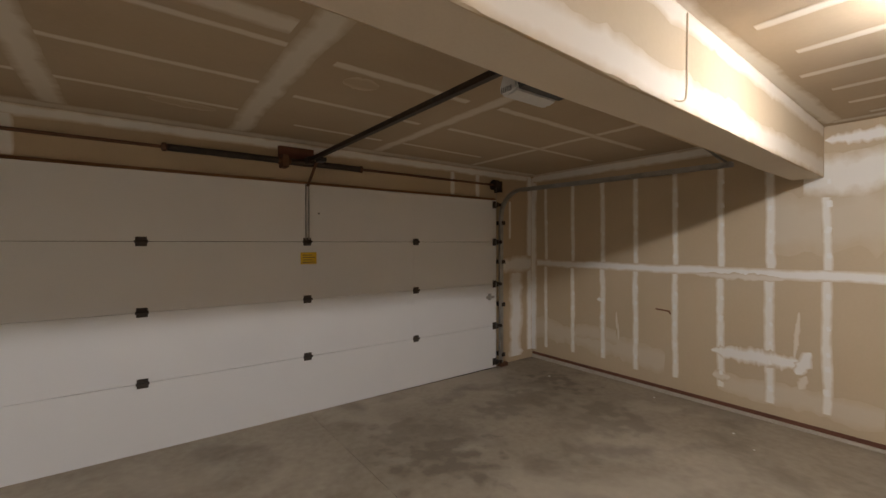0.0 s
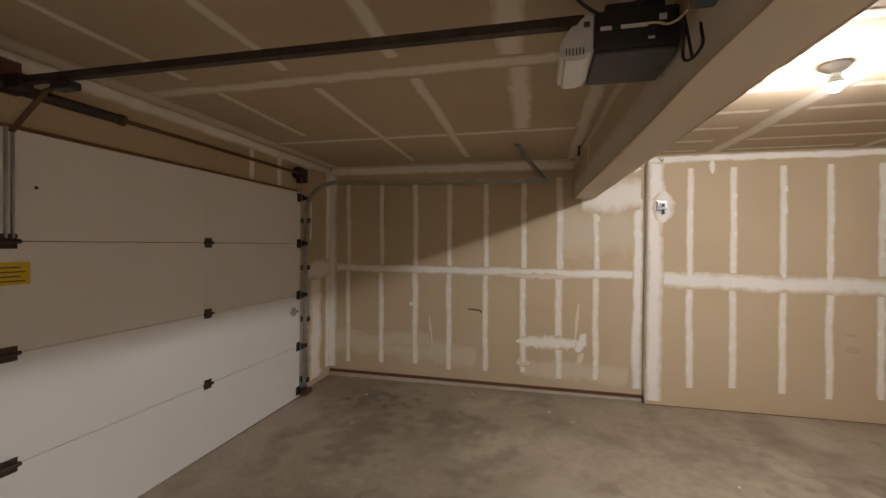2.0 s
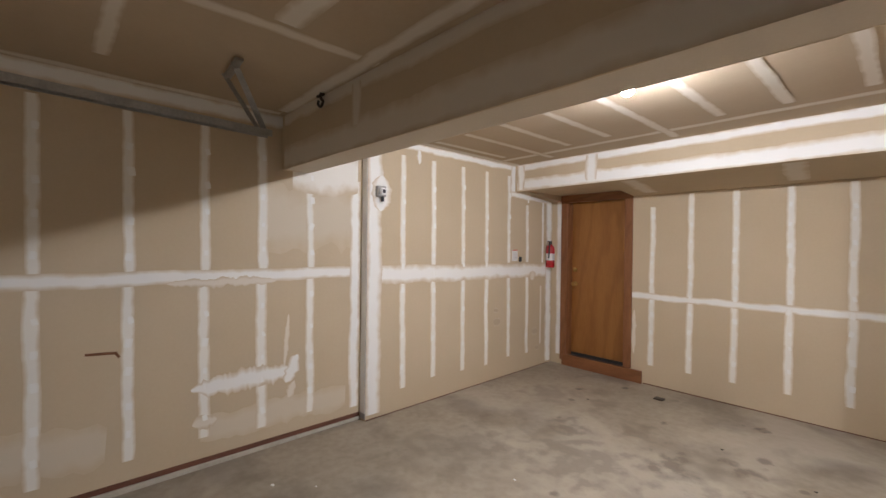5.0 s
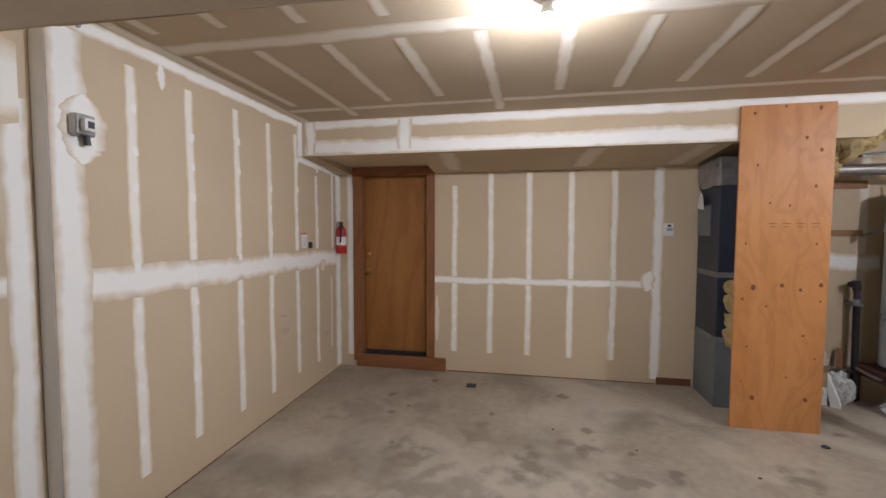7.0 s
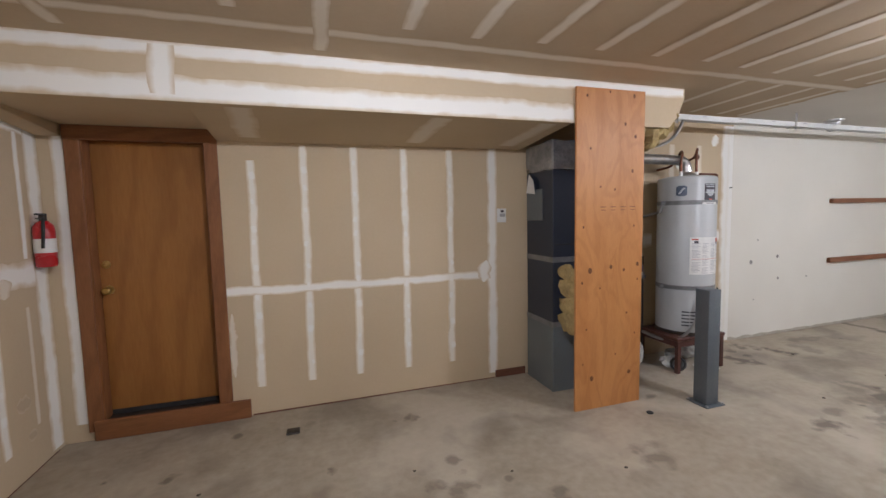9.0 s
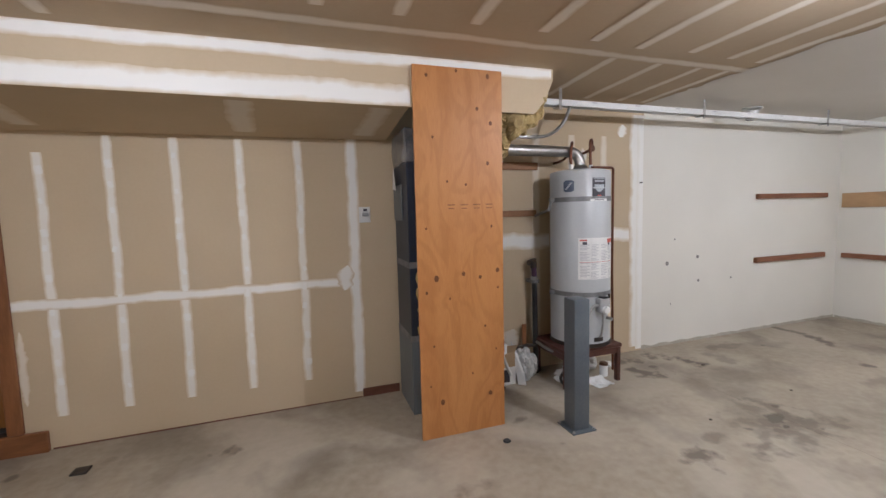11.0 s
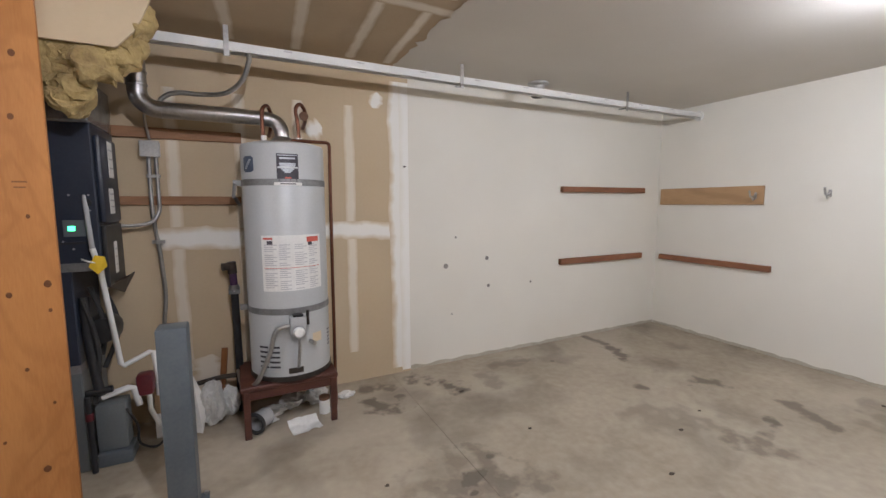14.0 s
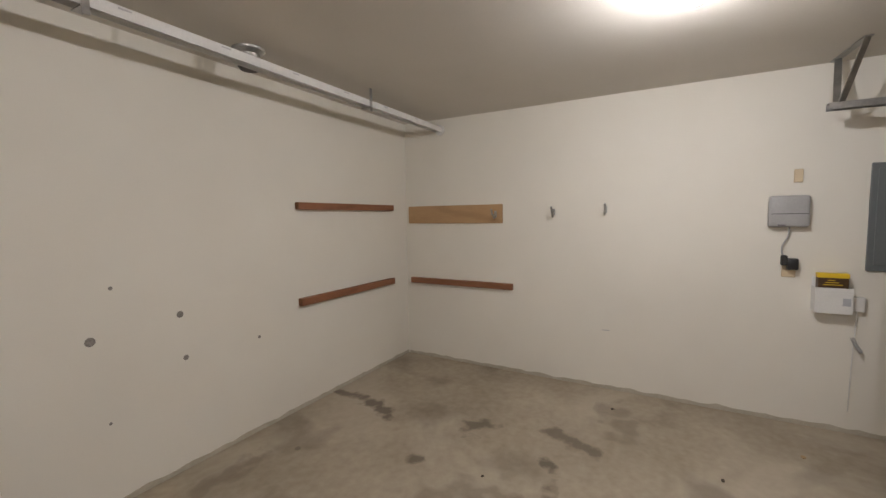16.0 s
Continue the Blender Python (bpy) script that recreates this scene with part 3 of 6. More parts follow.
N_STUDS = (3.77, 3.341, 2.92, 2.515, 2.094, 1.678, 1.297, 0.921)
for i, y in enumerate(N_STUDS):
    w = (0.065, 0.07, 0.08, 0.075, 0.07, 0.075, 0.085, 0.075)[i]
    taped(wall_east_front, "east_n", (y, 0.12 + 0.04 * ((i * 7) % 3) / 2), (y + 0.01, 1.23), w, mat="stud_mud")
    taped(wall_east_front, "east_n", (y, 1.31), (y + 0.015, 2.3 if y > 1.2 else 2.0), w * 0.92, mat="stud_mud")
    dots(wall_east_front, "east_n", y, 0.2, 1.15, 5)
    dots(wall_east_front, "east_n", y, 1.35, 2.2, 4)
taped(wall_east_front, "east_n", (4.0, 1.268), (0.5, 1.262), 0.095, 0.12)
taped(wall_east_front, "east_n", (0.52, 0.08), (0.52, 2.05), 0.1, 0.12)
taped(wall_east_front, "east_n", (4.0, 0.05), (4.0, 2.45), 0.13)
taped(wall_east_front, "east_n", (4.0, 2.43), (1.15, 2.43), 0.11)
taped(wall_east_front, "east_n", (1.76, 0.5), (1.05, 0.51), 0.12, 0.35, name="plaster_patch", bulge=0.3)
taped(wall_east_front, "east_n", (1.12, 0.42), (1.02, 0.62), 0.1, 0.35, name="plaster_patch")
taped(wall_east_front, "east_n", (1.08, 2.09), (0.5, 2.09), 0.36, 0.08, "stud_mud", "joint_coat")
taped(wall_east_front, "east_n", (1.75, 0.26), (1.6, 0.27), 0.1, 0.3, "mud_thin", "plaster_patch")
taped(wall_east_front, "east_n", (1.1, 0.3), (1.05, 0.42), 0.07, 0.3, "mud_thin", "plaster_patch")
taped(wall_east_front, "east_n", (1.13, 0.55), (1.1, 0.95), 0.035, 0.3, "mud_thin", "plaster_patch")
taped(wall_east_front, "east_n", (3.0, 0.86), (2.9, 0.86), 0.06, 0.3, "mud", "plaster_patch")
for y, z in ((2.72, 0.5), (2.74, 0.62)):
    taped(wall_east_front, "east_n", (y, z - 0.09), (y + 0.01, z + 0.12), 0.025, 0.3, "mud_thin", "plaster_patch")
taped(wall_east_front, "east_n", (1.9, 1.225), (1.2, 1.22), 0.06, 0.4, "mud_thin", "plaster_patch")
taped(wall_east_front, "east_n", (0.95, 2.36), (0.5, 2.36), 0.1, 0.3, "mud", "plaster_patch")
part("gouge", band(bmesh.new(), "east_n", (2.3, 0.83), (2.15, 0.82), 0.016, 0.4), M["knot"], wall_east_front)
part("gouge", band(bmesh.new(), "east_n", (2.16, 0.82), (2.14, 0.79), 0.016, 0.4), M["knot"], wall_east_front)

bm = boxed(EAST_S, 4.72, -2.75, 0.452, -0.3, CEIL)
wall_east_rear = structure("wall_east_rear", bm, M["paper"], "unpainted drywall with white taped stud lines", "wall")
part("corner_coat", boxed(EAST_S + 0.002, EAST_N - 0.002, 0.4525, 0.456, 0.02, 2.47), M["mud"], wall_east_rear, "white joint compound over the corner")
S_STUDS = (0.06, -0.32, -0.735, -1.11, -1.505, -1.87)
for i, y in enumerate(S_STUDS):
    taped(wall_east_rear, "east_s", (y - 0.01, 0.16 + 0.03 * ((i * 5) % 3) / 2), (y, 1.16), 0.075, mat="stud_mud")
    taped(wall_east_rear, "east_s", (y, 1.31), (y + 0.01, 2.34 if i < 5 else 2.02), 0.07, mat="stud_mud")
    dots(wall_east_rear, "east_s", y, 0.3, 2.2, 9)
taped(wall_east_rear, "east_s", (0.42, 1.235), (-2.4, 1.2), 0.17, 0.15)
taped(wall_east_rear, "east_s", (0.385, 0.0), (0.385, 2.46), 0.17, 0.15)
taped(wall_east_rear, "east_s", (0.32, 1.8), (0.3, 2.12), 0.16, 0.25, name="plaster_patch", bulge=0.3)
taped(wall_east_rear, "east_s", (0.45, 2.435), (-1.65, 2.435), 0.07, 0.25)
taped(wall_east_rear, "east_s", (-1.58, 2.1), (-1.58, 2.45), 0.12, 0.2)
taped(wall_east_rear, "east_s", (-1.55, 2.13), (-2.35, 2.1), 0.07, 0.2)
taped(wall_east_rear, "east_s", (-2.2, 1.3), (-2.2, 2.08), 0.05)
taped(wall_east_rear, "east_s", (-2.34, 0.0), (-2.34, 2.1), 0.14, 0.12)
taped(wall_east_rear, "east_s", (-2.17, 0.25), (-2.17, 1.0), 0.04, 0.3, "mud_thin")
taped(wall_east_rear, "east_s", (-0.12, 2.28), (-0.12, 2.42), 0.06, 0.3, name="plaster_patch")
taped(wall_east_rear, "east_s", (-1.98, 1.08), (-1.98, 1.2), 0.13, 0.3, "mud_thin", name="plaster_patch")
for y, z, s in ((-1.3, 0.62, 0.12), (-1.28, 0.75, 0.08), (-2.05, 0.42, 0.13), (-2.1, 0.2, 0.08)):
    taped(wall_east_rear, "east_s", (y - s / 2, z), (y + s / 2, z + 0.02), s * 0.8, 0.3, "smudge", "smudge_patch")
bm = bmesh.new()
box(bm, EAST_S + 0.0, EAST_N - 0.001, 0.4525, 0.4545, -0.03, CEIL - 0.001)
part("corner_bead", bm, M["grey_plastic"], wall_east_rear, "bare grey return of the wall corner")

# rear wall: drywall, then the white painted length of the left bay
DX0, DX1, DTOP = 3.35, 4.1, 2.1
WX = -1.86
bm = bmesh.new()
box(bm, WX, DX0, -2.72, SOUTH, -0.3, CEIL)
box(bm, DX1, 4.6, -2.72, SOUTH, -0.3, CEIL)
box(bm, DX0, DX1, -2.72, SOUTH, DTOP, CEIL)
box(bm, DX0, DX1, -2.72, SOUTH, -0.3, 0.1)
wall_south = structure("wall_south", bm, M["paper"], "unpainted drywall wall with white taped joints and a doorway", "wall")
B_STUDS = (3.05, 2.67, 2.28, 1.868, 1.462)
for i, x in enumerate(B_STUDS):
    taped(wall_south, "south", (x + 0.008, 0.2), (x, 0.94), 0.072, mat="stud_mud")
    taped(wall_south, "south", (x, 0.98), (x, 1.96 if i == 0 else 2.08), 0.068, mat="stud_mud")
    dots(wall_south, "south", x, 0.3, 1.92 if i == 0 else 2.0, 9)
taped(wall_south, "south", (3.27, 0.965), (1.1, 0.965), 0.075, 0.15)
taped(wall_south, "south", (1.07, 0.04), (1.06, 2.1), 0.1, 0.18)
taped(wall_south, "south", (1.16, 0.9), (1.13, 1.1), 0.12, 0.3, name="plaster_patch")
taped(wall_south, "south", (4.22, 0.1), (4.22, 2.1), 0.09, 0.12)
taped(wall_south, "south", (3.24, 0.3), (3.24, 0.8), 0.05, 0.3, "mud_thin", "plaster_patch")
# behind the heater
for x in (-0.21, -0.61, -1.0, -1.37):
    taped(wall_south, "south", (x, 0.25 if x < -0.9 else 0.3), (x, 2.2), 0.08, mat="mud_thin")
taped(wall_south, "south", (-0.1, 1.22), (-0.75, 1.22), 0.15, 0.15)
taped(wall_south, "south", (-1.1, 1.24), (-1.75, 1.24), 0.14, 0.15)
taped(wall_south, "south", (-1.775, 0.05), (-1.775, 2.42), 0.17, 0.06)
taped(wall_south, "south", (-1.859, 0.02), (-1.859, 2.42), 0.16, 0.05, "dab")
taped(wall_south, "south", (-0.3, 0.1), (-0.36, 0.4), 0.2, 0.3, "mud_thin", "plaster_patch")
taped(wall_south, "south", (-1.56, 2.2), (-1.6, 2.32), 0.13, 0.3, name="plaster_patch")
taped(wall_south, "south", (-1.05, 1.98), (-1.17, 2.02), 0.16, 0.3, name="plaster_patch")
part("sill_plate", boxed(0.74, 1.05, SOUTH, SOUTH + 0.006, -0.02, 0.06), M["redwood_x"], wall_south, "exposed reddish-brown sill plate")
part("sill_plate", boxed(-0.55, -0.02, SOUTH, SOUTH + 0.012, -0.02, 0.1), M["redwood_x"], wall_south, "exposed reddish-brown sill plate")

bm = boxed(-5.3, WX, -2.72, SOUTH - 0.012, -0.3, CEIL)
wall_south_painted = structure("wall_south_painted", bm, M["white_wall"], "white painted wall with patched holes", "wall")
bm = boxed(-5.3, WEST, SOUTH - 0.012, 4.25, -0.3, CEIL)
wall_west = structure("wall_west", bm, M["white_wall"], "white painted wall with hooks and cleats", "wall")


def ragged_base(name, parent, a, b, out, seed):
    """The bare concrete footing left under the edge of the paint."""
    a, b = Vector(a), Vector(b)
    n = int((b - a).length / 0.05)
    pts = []
    for i in range(n + 1):
        p = a.lerp(b, i / n)
        h = fz(p.x, p.y) + 0.03 + 0.016 * noise.noise((seed, i * 0.4, 0)) + 0.01 * noise.noise((seed, i * 1.3, 5))
        pts.append(Vector((p.x, p.y, h)))
    return part(name, slab(bmesh.new(), pts + [Vector((b.x, b.y, -0.1)), Vector((a.x, a.y, -0.1))], out, 0.005), M["cement"], parent)


def floor_gap_strip(parent, a, b, out, height):
    """A dark wood-coloured strip for the shaded gap between the drywall's lower edge and the slab."""
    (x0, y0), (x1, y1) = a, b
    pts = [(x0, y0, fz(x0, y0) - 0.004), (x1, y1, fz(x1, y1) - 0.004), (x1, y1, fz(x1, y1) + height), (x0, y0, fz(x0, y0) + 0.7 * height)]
    return part("shaded_joint_strip", slab(bmesh.new(), pts, out, 0.0016), M["redwood_x"], parent, "dark strip for the shaded open joint along the slab")


floor_gap_strip(wall_south, (1.06, SOUTH), (3.13, SOUTH), (0, 1, 0), 0.011)
floor_gap_strip(wall_east_rear, (EAST_S, -2.35), (EAST_S, 0.45), (-1, 0, 0), 0.009)
ragged_base("concrete_footing", wall_west, (WEST, -2.41, 0), (WEST, 4.0, 0), (1, 0, 0), 3)
ragged_base("concrete_footing", wall_south_painted, (WEST, SOUTH - 0.012, 0), (WX, SOUTH - 0.012, 0), (0, 1, 0), 9)

# beam under the ceiling, carried at its far end by an added, unseen plain pier
BY0, BY1, BZ = 0.94, 1.15, 2.065
bm = boxed(0.0, 4.72, BY0, BY1, BZ, CEIL, bevel=0.006)
for v in bm.verts:
    v.co.y += 0.03 * (v.co.x - 4)      # this length of the beam runs slightly askew
# unseen far length, added to keep the left lamp off the garage door
box(bm, -3.6, 0.0, BY0, BY1, BZ, CEIL, bevel=0.006)
beam = structure("ceiling_beam", bm, M["paper"], "drywall-wrapped ceiling beam with plastered edges", "beam")
taped(beam, "beam_front", (0.0, 2.16), (4.38, 2.13), 0.21, 0.12, "mud_thin")
taped(beam, "beam_front", (0.0, 2.44), (4.38, 2.44), 0.1, 0.25, "mud_thin")
taped(beam, "beam_front", (3.38, 2.2), (3.38, 2.45), 0.1, 0.2, "mud_thin")
taped(beam, "beam_under", (0.0, 1.045), (4.38, 1.045), 0.196, 0.0, "beam_coat")
taped(beam, "beam_back", (0.0, 2.435), (4.38, 2.435), 0.1, 0.3, "mud_thin")
taped(beam, "beam_back", (0.0, 2.135), (4.38, 2.135), 0.15, 0.3, "mud_thin")
# out of view; added to end the beam and block the left lamp
structure("pier", boxed(-3.8, -3.6, BY0, BY1, -0.3, CEIL), M["white_wall"], "unseen plain white pier added under the beam", "pier")

# soffit over the house door, cut off ragged at its end
SX0 = -0.262
bm = bmesh.new()
out = [(4.4, -1.61, 2.165), (4.4, -1.61, CEIL), (SX0, -1.61, CEIL), (SX0, -1.61, 2.4), (-0.2, -1.61, 2.26), (-0.12, -1.61, 2.17), (-0.11, -1.61, 2.165)]
slab(bm, out, (0, -1, 0), 0.016)
# sloping underside up to the wall
for x0, x1, low in ((0.78, 3.262, 2.098), (3.262, 4.208, 2.176), (4.208, 4.4, 2.098)):
    slab(bm, [(x1, -1.612, 2.165), (x0, -1.612, 2.165), (x0, -2.43, low), (x1, -2.43, low)], (0, 0, 1), 0.012)
for x in (3.262, 4.202):
    slab(bm, [(x, -1.62, 2.168), (x, -2.43, 2.1), (x, -2.43, 2.186)], (1, 0, 0), 0.006)
soffit = structure("soffit", bm, M["paper"], "drywall soffit with white taped edges, torn open at one end", "soffit")
taped(soffit, "soffit", (4.3, 2.437), (-0.25, 2.442), 0.085, 0.15)
taped(soffit, "soffit", (4.3, 2.225), (0.77, 2.225), 0.15, 0.14)
taped(soffit, "soffit", (3.36, 2.2), (3.36, 2.46), 0.13, 0.15)
taped(soffit, "soffit", (4.25, 2.18), (4.25, 2.46), 0.1, 0.2)
for x in (3.0, 1.77, 0.95):
    taped(soffit, "soffit_under", (x, -1.66), (x + 0.03, -2.3), 0.16, 0.2, "mud_thin")


# ---- lamps ----
def bare_bulb(x, y, glass):
    t = thing("ceiling_lamp", (x, y, CEIL), "bare glowing bulb in a white porcelain ceiling holder", "lamp", "ceiling bulbs")
    part("holder", lathe(bmesh.new(), (x, y, CEIL), [(0.062, 0.0), (0.062, -0.012), (0.045, -0.03), (0.03, -0.038), (0.022, -0.045), (0.022, -0.062)], 28), M["white_plastic"], t, "white porcelain lamp holder", True)
    part("bulb_base", lathe(bmesh.new(), (x, y, CEIL), [(0.02, -0.06), (0.024, -0.068), (0.036, -0.088), (0.037, -0.097), (0.0345, -0.099)], 28), M["white_plastic"], t, "white plastic bulb base", True)
    bm = bmesh.new()
    bmesh.ops.create_icosphere(bm, subdivisions=2, radius=0.034, matrix=Matrix.Translation((x, y, CEIL - 0.104)))
    part("bulb", bm, M[glass], t, "glowing bulb", True)
    return t


bare_bulb(2.25, 0.09, "bulb")
bare_bulb(-0.78, 0.13, "bulb")
bare_bulb(-3.35, 0.13, "bulb")


# ---- wide garage door, its springs, track and opener ----
DY = 3.95
gd = thing("garage_door", (1.217, DY, -0.06), "closed white steel sectional garage door with black hinges", "garage door")
HX = (-0.03, 1.217, 2.42)
JOINTS = (-0.052, 0.482, 1.018, 1.554, 2.09)
panels = []
for z0, z1 in zip(JOINTS, JOINTS[1:]):
    panels.append(part("panel", boxed(GX0 + 0.006, GX1 - 0.006, DY, DY + 0.045, z0 + 0.0015, z1 - 0.0015, bevel=0.003), M["steel_white"], gd))
part("bottom_seal", boxed(GX0, GX1, DY + 0.005, DY + 0.05, -0.09, -0.052), M["rubber"], gd, "black rubber bottom seal")
for p, z0, z1 in zip(panels, JOINTS, JOINTS[1:]):
    for x in HX:
        part("stile", boxed(x - 0.035, x + 0.035, DY - 0.0012, DY, z0 + 0.004, z1 - 0.004), M["steel_white"], p)


def hinge(x, z):
    bm = bmesh.new()
    box(bm, x - 0.036, x + 0.036, DY - 0.006, DY - 0.0015, z + 0.006, z + 0.036, bevel=0.002)
    box(bm, x - 0.036, x + 0.036, DY - 0.006, DY - 0.0015, z - 0.036, z - 0.006, bevel=0.002)
    rod(bm, (x - 0.042, DY - 0.012, z), (x + 0.042, DY - 0.012, z), 0.011, 12)
    for sx in (-1, 1):
        for sz in (-1, 1):
            rod(bm, (x + sx * 0.022, DY - 0.011, z + sz * 0.022), (x + sx * 0.022, DY - 0.004, z + sz * 0.022), 0.006, 6)
    return part("hinge", bm, M["dark_steel"], gd, "dark steel hinge", True)


for z in JOINTS[1:4]:
    for x in HX:
        hinge(x, z)
for z in (0.02, 0.482, 1.018, 1.554, 2.03):
    bm = bmesh.new()
    box(bm, GX1 - 0.075, GX1 - 0.008, DY - 0.008, DY - 0.0015, z - 0.045, z + 0.045, bevel=0.002)
    box(bm, GX1 - 0.03, GX1 - 0.008, DY - 0.05, DY - 0.008, z - 0.03, z + 0.03, bevel=0.004)
    rod(bm, (GX1 - 0.03, DY - 0.04, z), (GX1 + 0.035, DY - 0.04, z), 0.006, 10)
    rod(bm, (GX1 + 0.02, DY - 0.04, z), (GX1 + 0.042, DY - 0.04, z), 0.022, 16)
    part("roller_bracket", bm, M["dark_steel"], gd, "dark steel roller bracket", True)
bm = bmesh.new()
box(bm, 3.47, 3.6, DY - 0.022, DY - 0.006, 0.84, 0.87, bevel=0.003)
box(bm, 3.5, 3.54, DY - 0.03, DY - 0.002, 0.82, 0.9, bevel=0.004)
part("slide_bolt", bm, M["galv"], gd, "zinc slide bolt")
part("warning_label", boxed(1.155, 1.305, DY - 0.003, DY - 0.0016, 1.345, 1.455), M["yellow"], gd, "yellow warning label")
for k in range(4):
    part("label_line", boxed(1.175, 1.285 - 0.02 * (k % 2), DY - 0.0036, DY - 0.003, 1.36 + 0.022 * k, 1.366 + 0.022 * k), M["ink"], gd)
bm = bmesh.new()
for sx in (-1, 1):
    box(bm, 1.217 + sx * 0.014 - 0.004, 1.217 + sx * 0.014 + 0.004, DY - 0.02, DY - 0.0015, 1.57, 2.09, bevel=0.001)
part("operator_bracket", bm, M["galv"], gd, "perforated steel operator bracket")
part("screw_hole", rod(bmesh.new(), (1.33, DY - 0.002, 1.82), (1.33, DY - 0.0012, 1.82), 0.009, 10), M["ink"], gd)

ts = thing("torsion_spring_assembly", (1.0, 3.96, 2.3), "dark torsion springs on a rusty shaft over the door", "torsion spring")
SY, SZ = 3.96, 2.285
part("shaft", rod(bmesh.new(), (-1.3, SY, SZ), (3.72, SY, SZ), 0.013, 14), M["rust_steel"], ts, "rusty brown steel shaft", True)


def spring(x0, x1):
    bm = bmesh.new()
    n = int((x1 - x0) / 0.009)
    prof = []
    for i in range(n * 2 + 1):
        prof.append((0.029 if i % 2 == 0 else 0.0265, (x1 - x0) * i / (2 * n)))
    lathe(bm, (x0, SY, SZ), prof, 16, "x")
    return part("spring", bm, M["dark_steel"], ts, "black coiled torsion spring", True)


spring(0.14, 0.98)
spring(1.06, 1.76)
for x in (0.12, 0.98, 1.06, 1.77):
    part("winding_cone", lathe(bmesh.new(), (x - 0.02, SY, SZ), [(0.02, 0), (0.034, 0.008), (0.034, 0.03), (0.02, 0.04)], 18, "x"), M["rust_steel"], ts, "", True)
part("centre_bracket", boxed(0.99, 1.05, SY - 0.045, NORTH - 0.0, SZ - 0.06, SZ + 0.05, bevel=0.005), M["rust_steel"], ts, "rusty centre bearing bracket")
part("backing_board", boxed(0.98, 1.3, NORTH - 0.038, NORTH - 0.001, SZ - 0.02, SZ + 0.14, bevel=0.003), M["redwood_x"], ts, "dark red-brown backing board")
part("cable_drum", lathe(bmesh.new(), (3.6, SY, SZ), [(0.03, 0), (0.066, 0.004), (0.066, 0.012), (0.052, 0.016), (0.052, 0.05), (0.068, 0.056), (0.068, 0.064), (0.02, 0.07)], 28, "x"), M["dark_steel"], ts, "dark grooved cable drum", True)
part("end_bracket", boxed(3.685, 3.73, SY - 0.045, NORTH - 0.001, SZ - 0.09, SZ + 0.05, bevel=0.004), M["dark_steel"], ts)
part("lift_cable", rod(bmesh.new(), (3.62, SY - 0.04, SZ - 0.03), (3.63, DY - 0.02, 0.03), 0.003, 6), M["galv"], ts)


def track_section(w=0.055, d=0.03, t=0.003):
    return [(-w / 2, -d / 2), (w / 2, -d / 2), (w / 2, d / 2), (w / 2 - t, d / 2), (w / 2 - t, -d / 2 + t), (-w / 2 + t, -d / 2 + t), (-w / 2 + t, d / 2), (-w / 2, d / 2)]


tr = thing("door_track", (3.7, DY, -0.06), "galvanised steel door track, upright and curved overhead", "door track")
TX = 3.705
line = [(TX, DY - 0.03, -0.05), (TX, DY - 0.03, 1.72), (TX, DY - 0.03, 1.86)]
for k in range(1, 9):
    a = math.pi / 2 * k / 8
    line.append((TX + 0.0 * k, DY - 0.03 - 0.33 * (1 - math.cos(a)), 1.86 + 0.33 * math.sin(a)))
part("vertical_track", tube(bmesh.new(), line, 0, section=track_section()), M["galv"], tr)
line = [(TX, DY - 0.36, 2.19), (TX + 0.12, 2.6, 2.19), (3.93, 1.43, 2.192)]
part("horizontal_track", tube(bmesh.new(), line, 0, section=track_section(0.065, 0.04)), M["galv"], tr)
for z in (0.1, 0.75, 1.3, 1.8):
    part("jamb_bracket", boxed(TX + 0.0, TX + 0.06, DY - 0.05, NORTH - 0.001, z - 0.025, z + 0.025, bevel=0.003), M["dark_steel"], tr)
part("floor_bracket", boxed(TX - 0.03, TX + 0.1, DY - 0.06, DY, -0.05, 0.0, bevel=0.004), M["rust_steel"], tr)
bm = bmesh.new()
tube(bm, [(3.93, 1.46, 2.2), (3.66, 1.72, CEIL)], 0, section=[(-0.018, -0.002), (0.018, -0.002), (0.018, 0.002), (-0.018, 0.002)])
part("hanger_strap", bm, M["galv"], tr)
part("hanger_strap", tube(bmesh.new(), [(3.925, 1.5, 2.205), (3.86, 1.72, CEIL)], 0, section=[(-0.018, -0.002), (0.018, -0.002), (0.018, 0.002), (-0.018, 0.002)]), M["galv"], tr)
bm = bmesh.new()
tube(bm, [(3.56, 1.72, CEIL - 0.012), (3.86, 1.7, CEIL - 0.012)], 0, section=[(-0.02, -0.002), (0.02, -0.002), (0.02, 0.012), (-0.02, 0.012)])
part("ceiling_angle", bm, M["galv"], tr)

op = thing("garage_door_opener", (1.37, 1.25, 2.19), "black and white garage door opener on a steel rail", "door opener")
OX0, OX1, OY0, OY1, OZ0, OZ1 = 1.245, 1.525, 1.085, 1.345, 2.205, 2.335
motor = part("motor_housing", boxed(OX0, OX1, OY0, OY1, OZ0, OZ1, bevel=0.012, segments=2), M["black"], op, "black motor housing", True)
part("bottom_tray", boxed(OX0 + 0.006, OX1 - 0.004, OY0 + 0.004, OY1 - 0.004, OZ0 - 0.012, OZ0 + 0.004, bevel=0.004), M["tray_grey"], op, "grey underside")
part("top_bracket", boxed(OX0 + 0.05, OX1 - 0.06, OY0 + 0.03, OY1 - 0.04, OZ1 - 0.004, OZ1 + 0.05, bevel=0.01, segments=2), M["black"], op, "", True)
bm = bmesh.new()
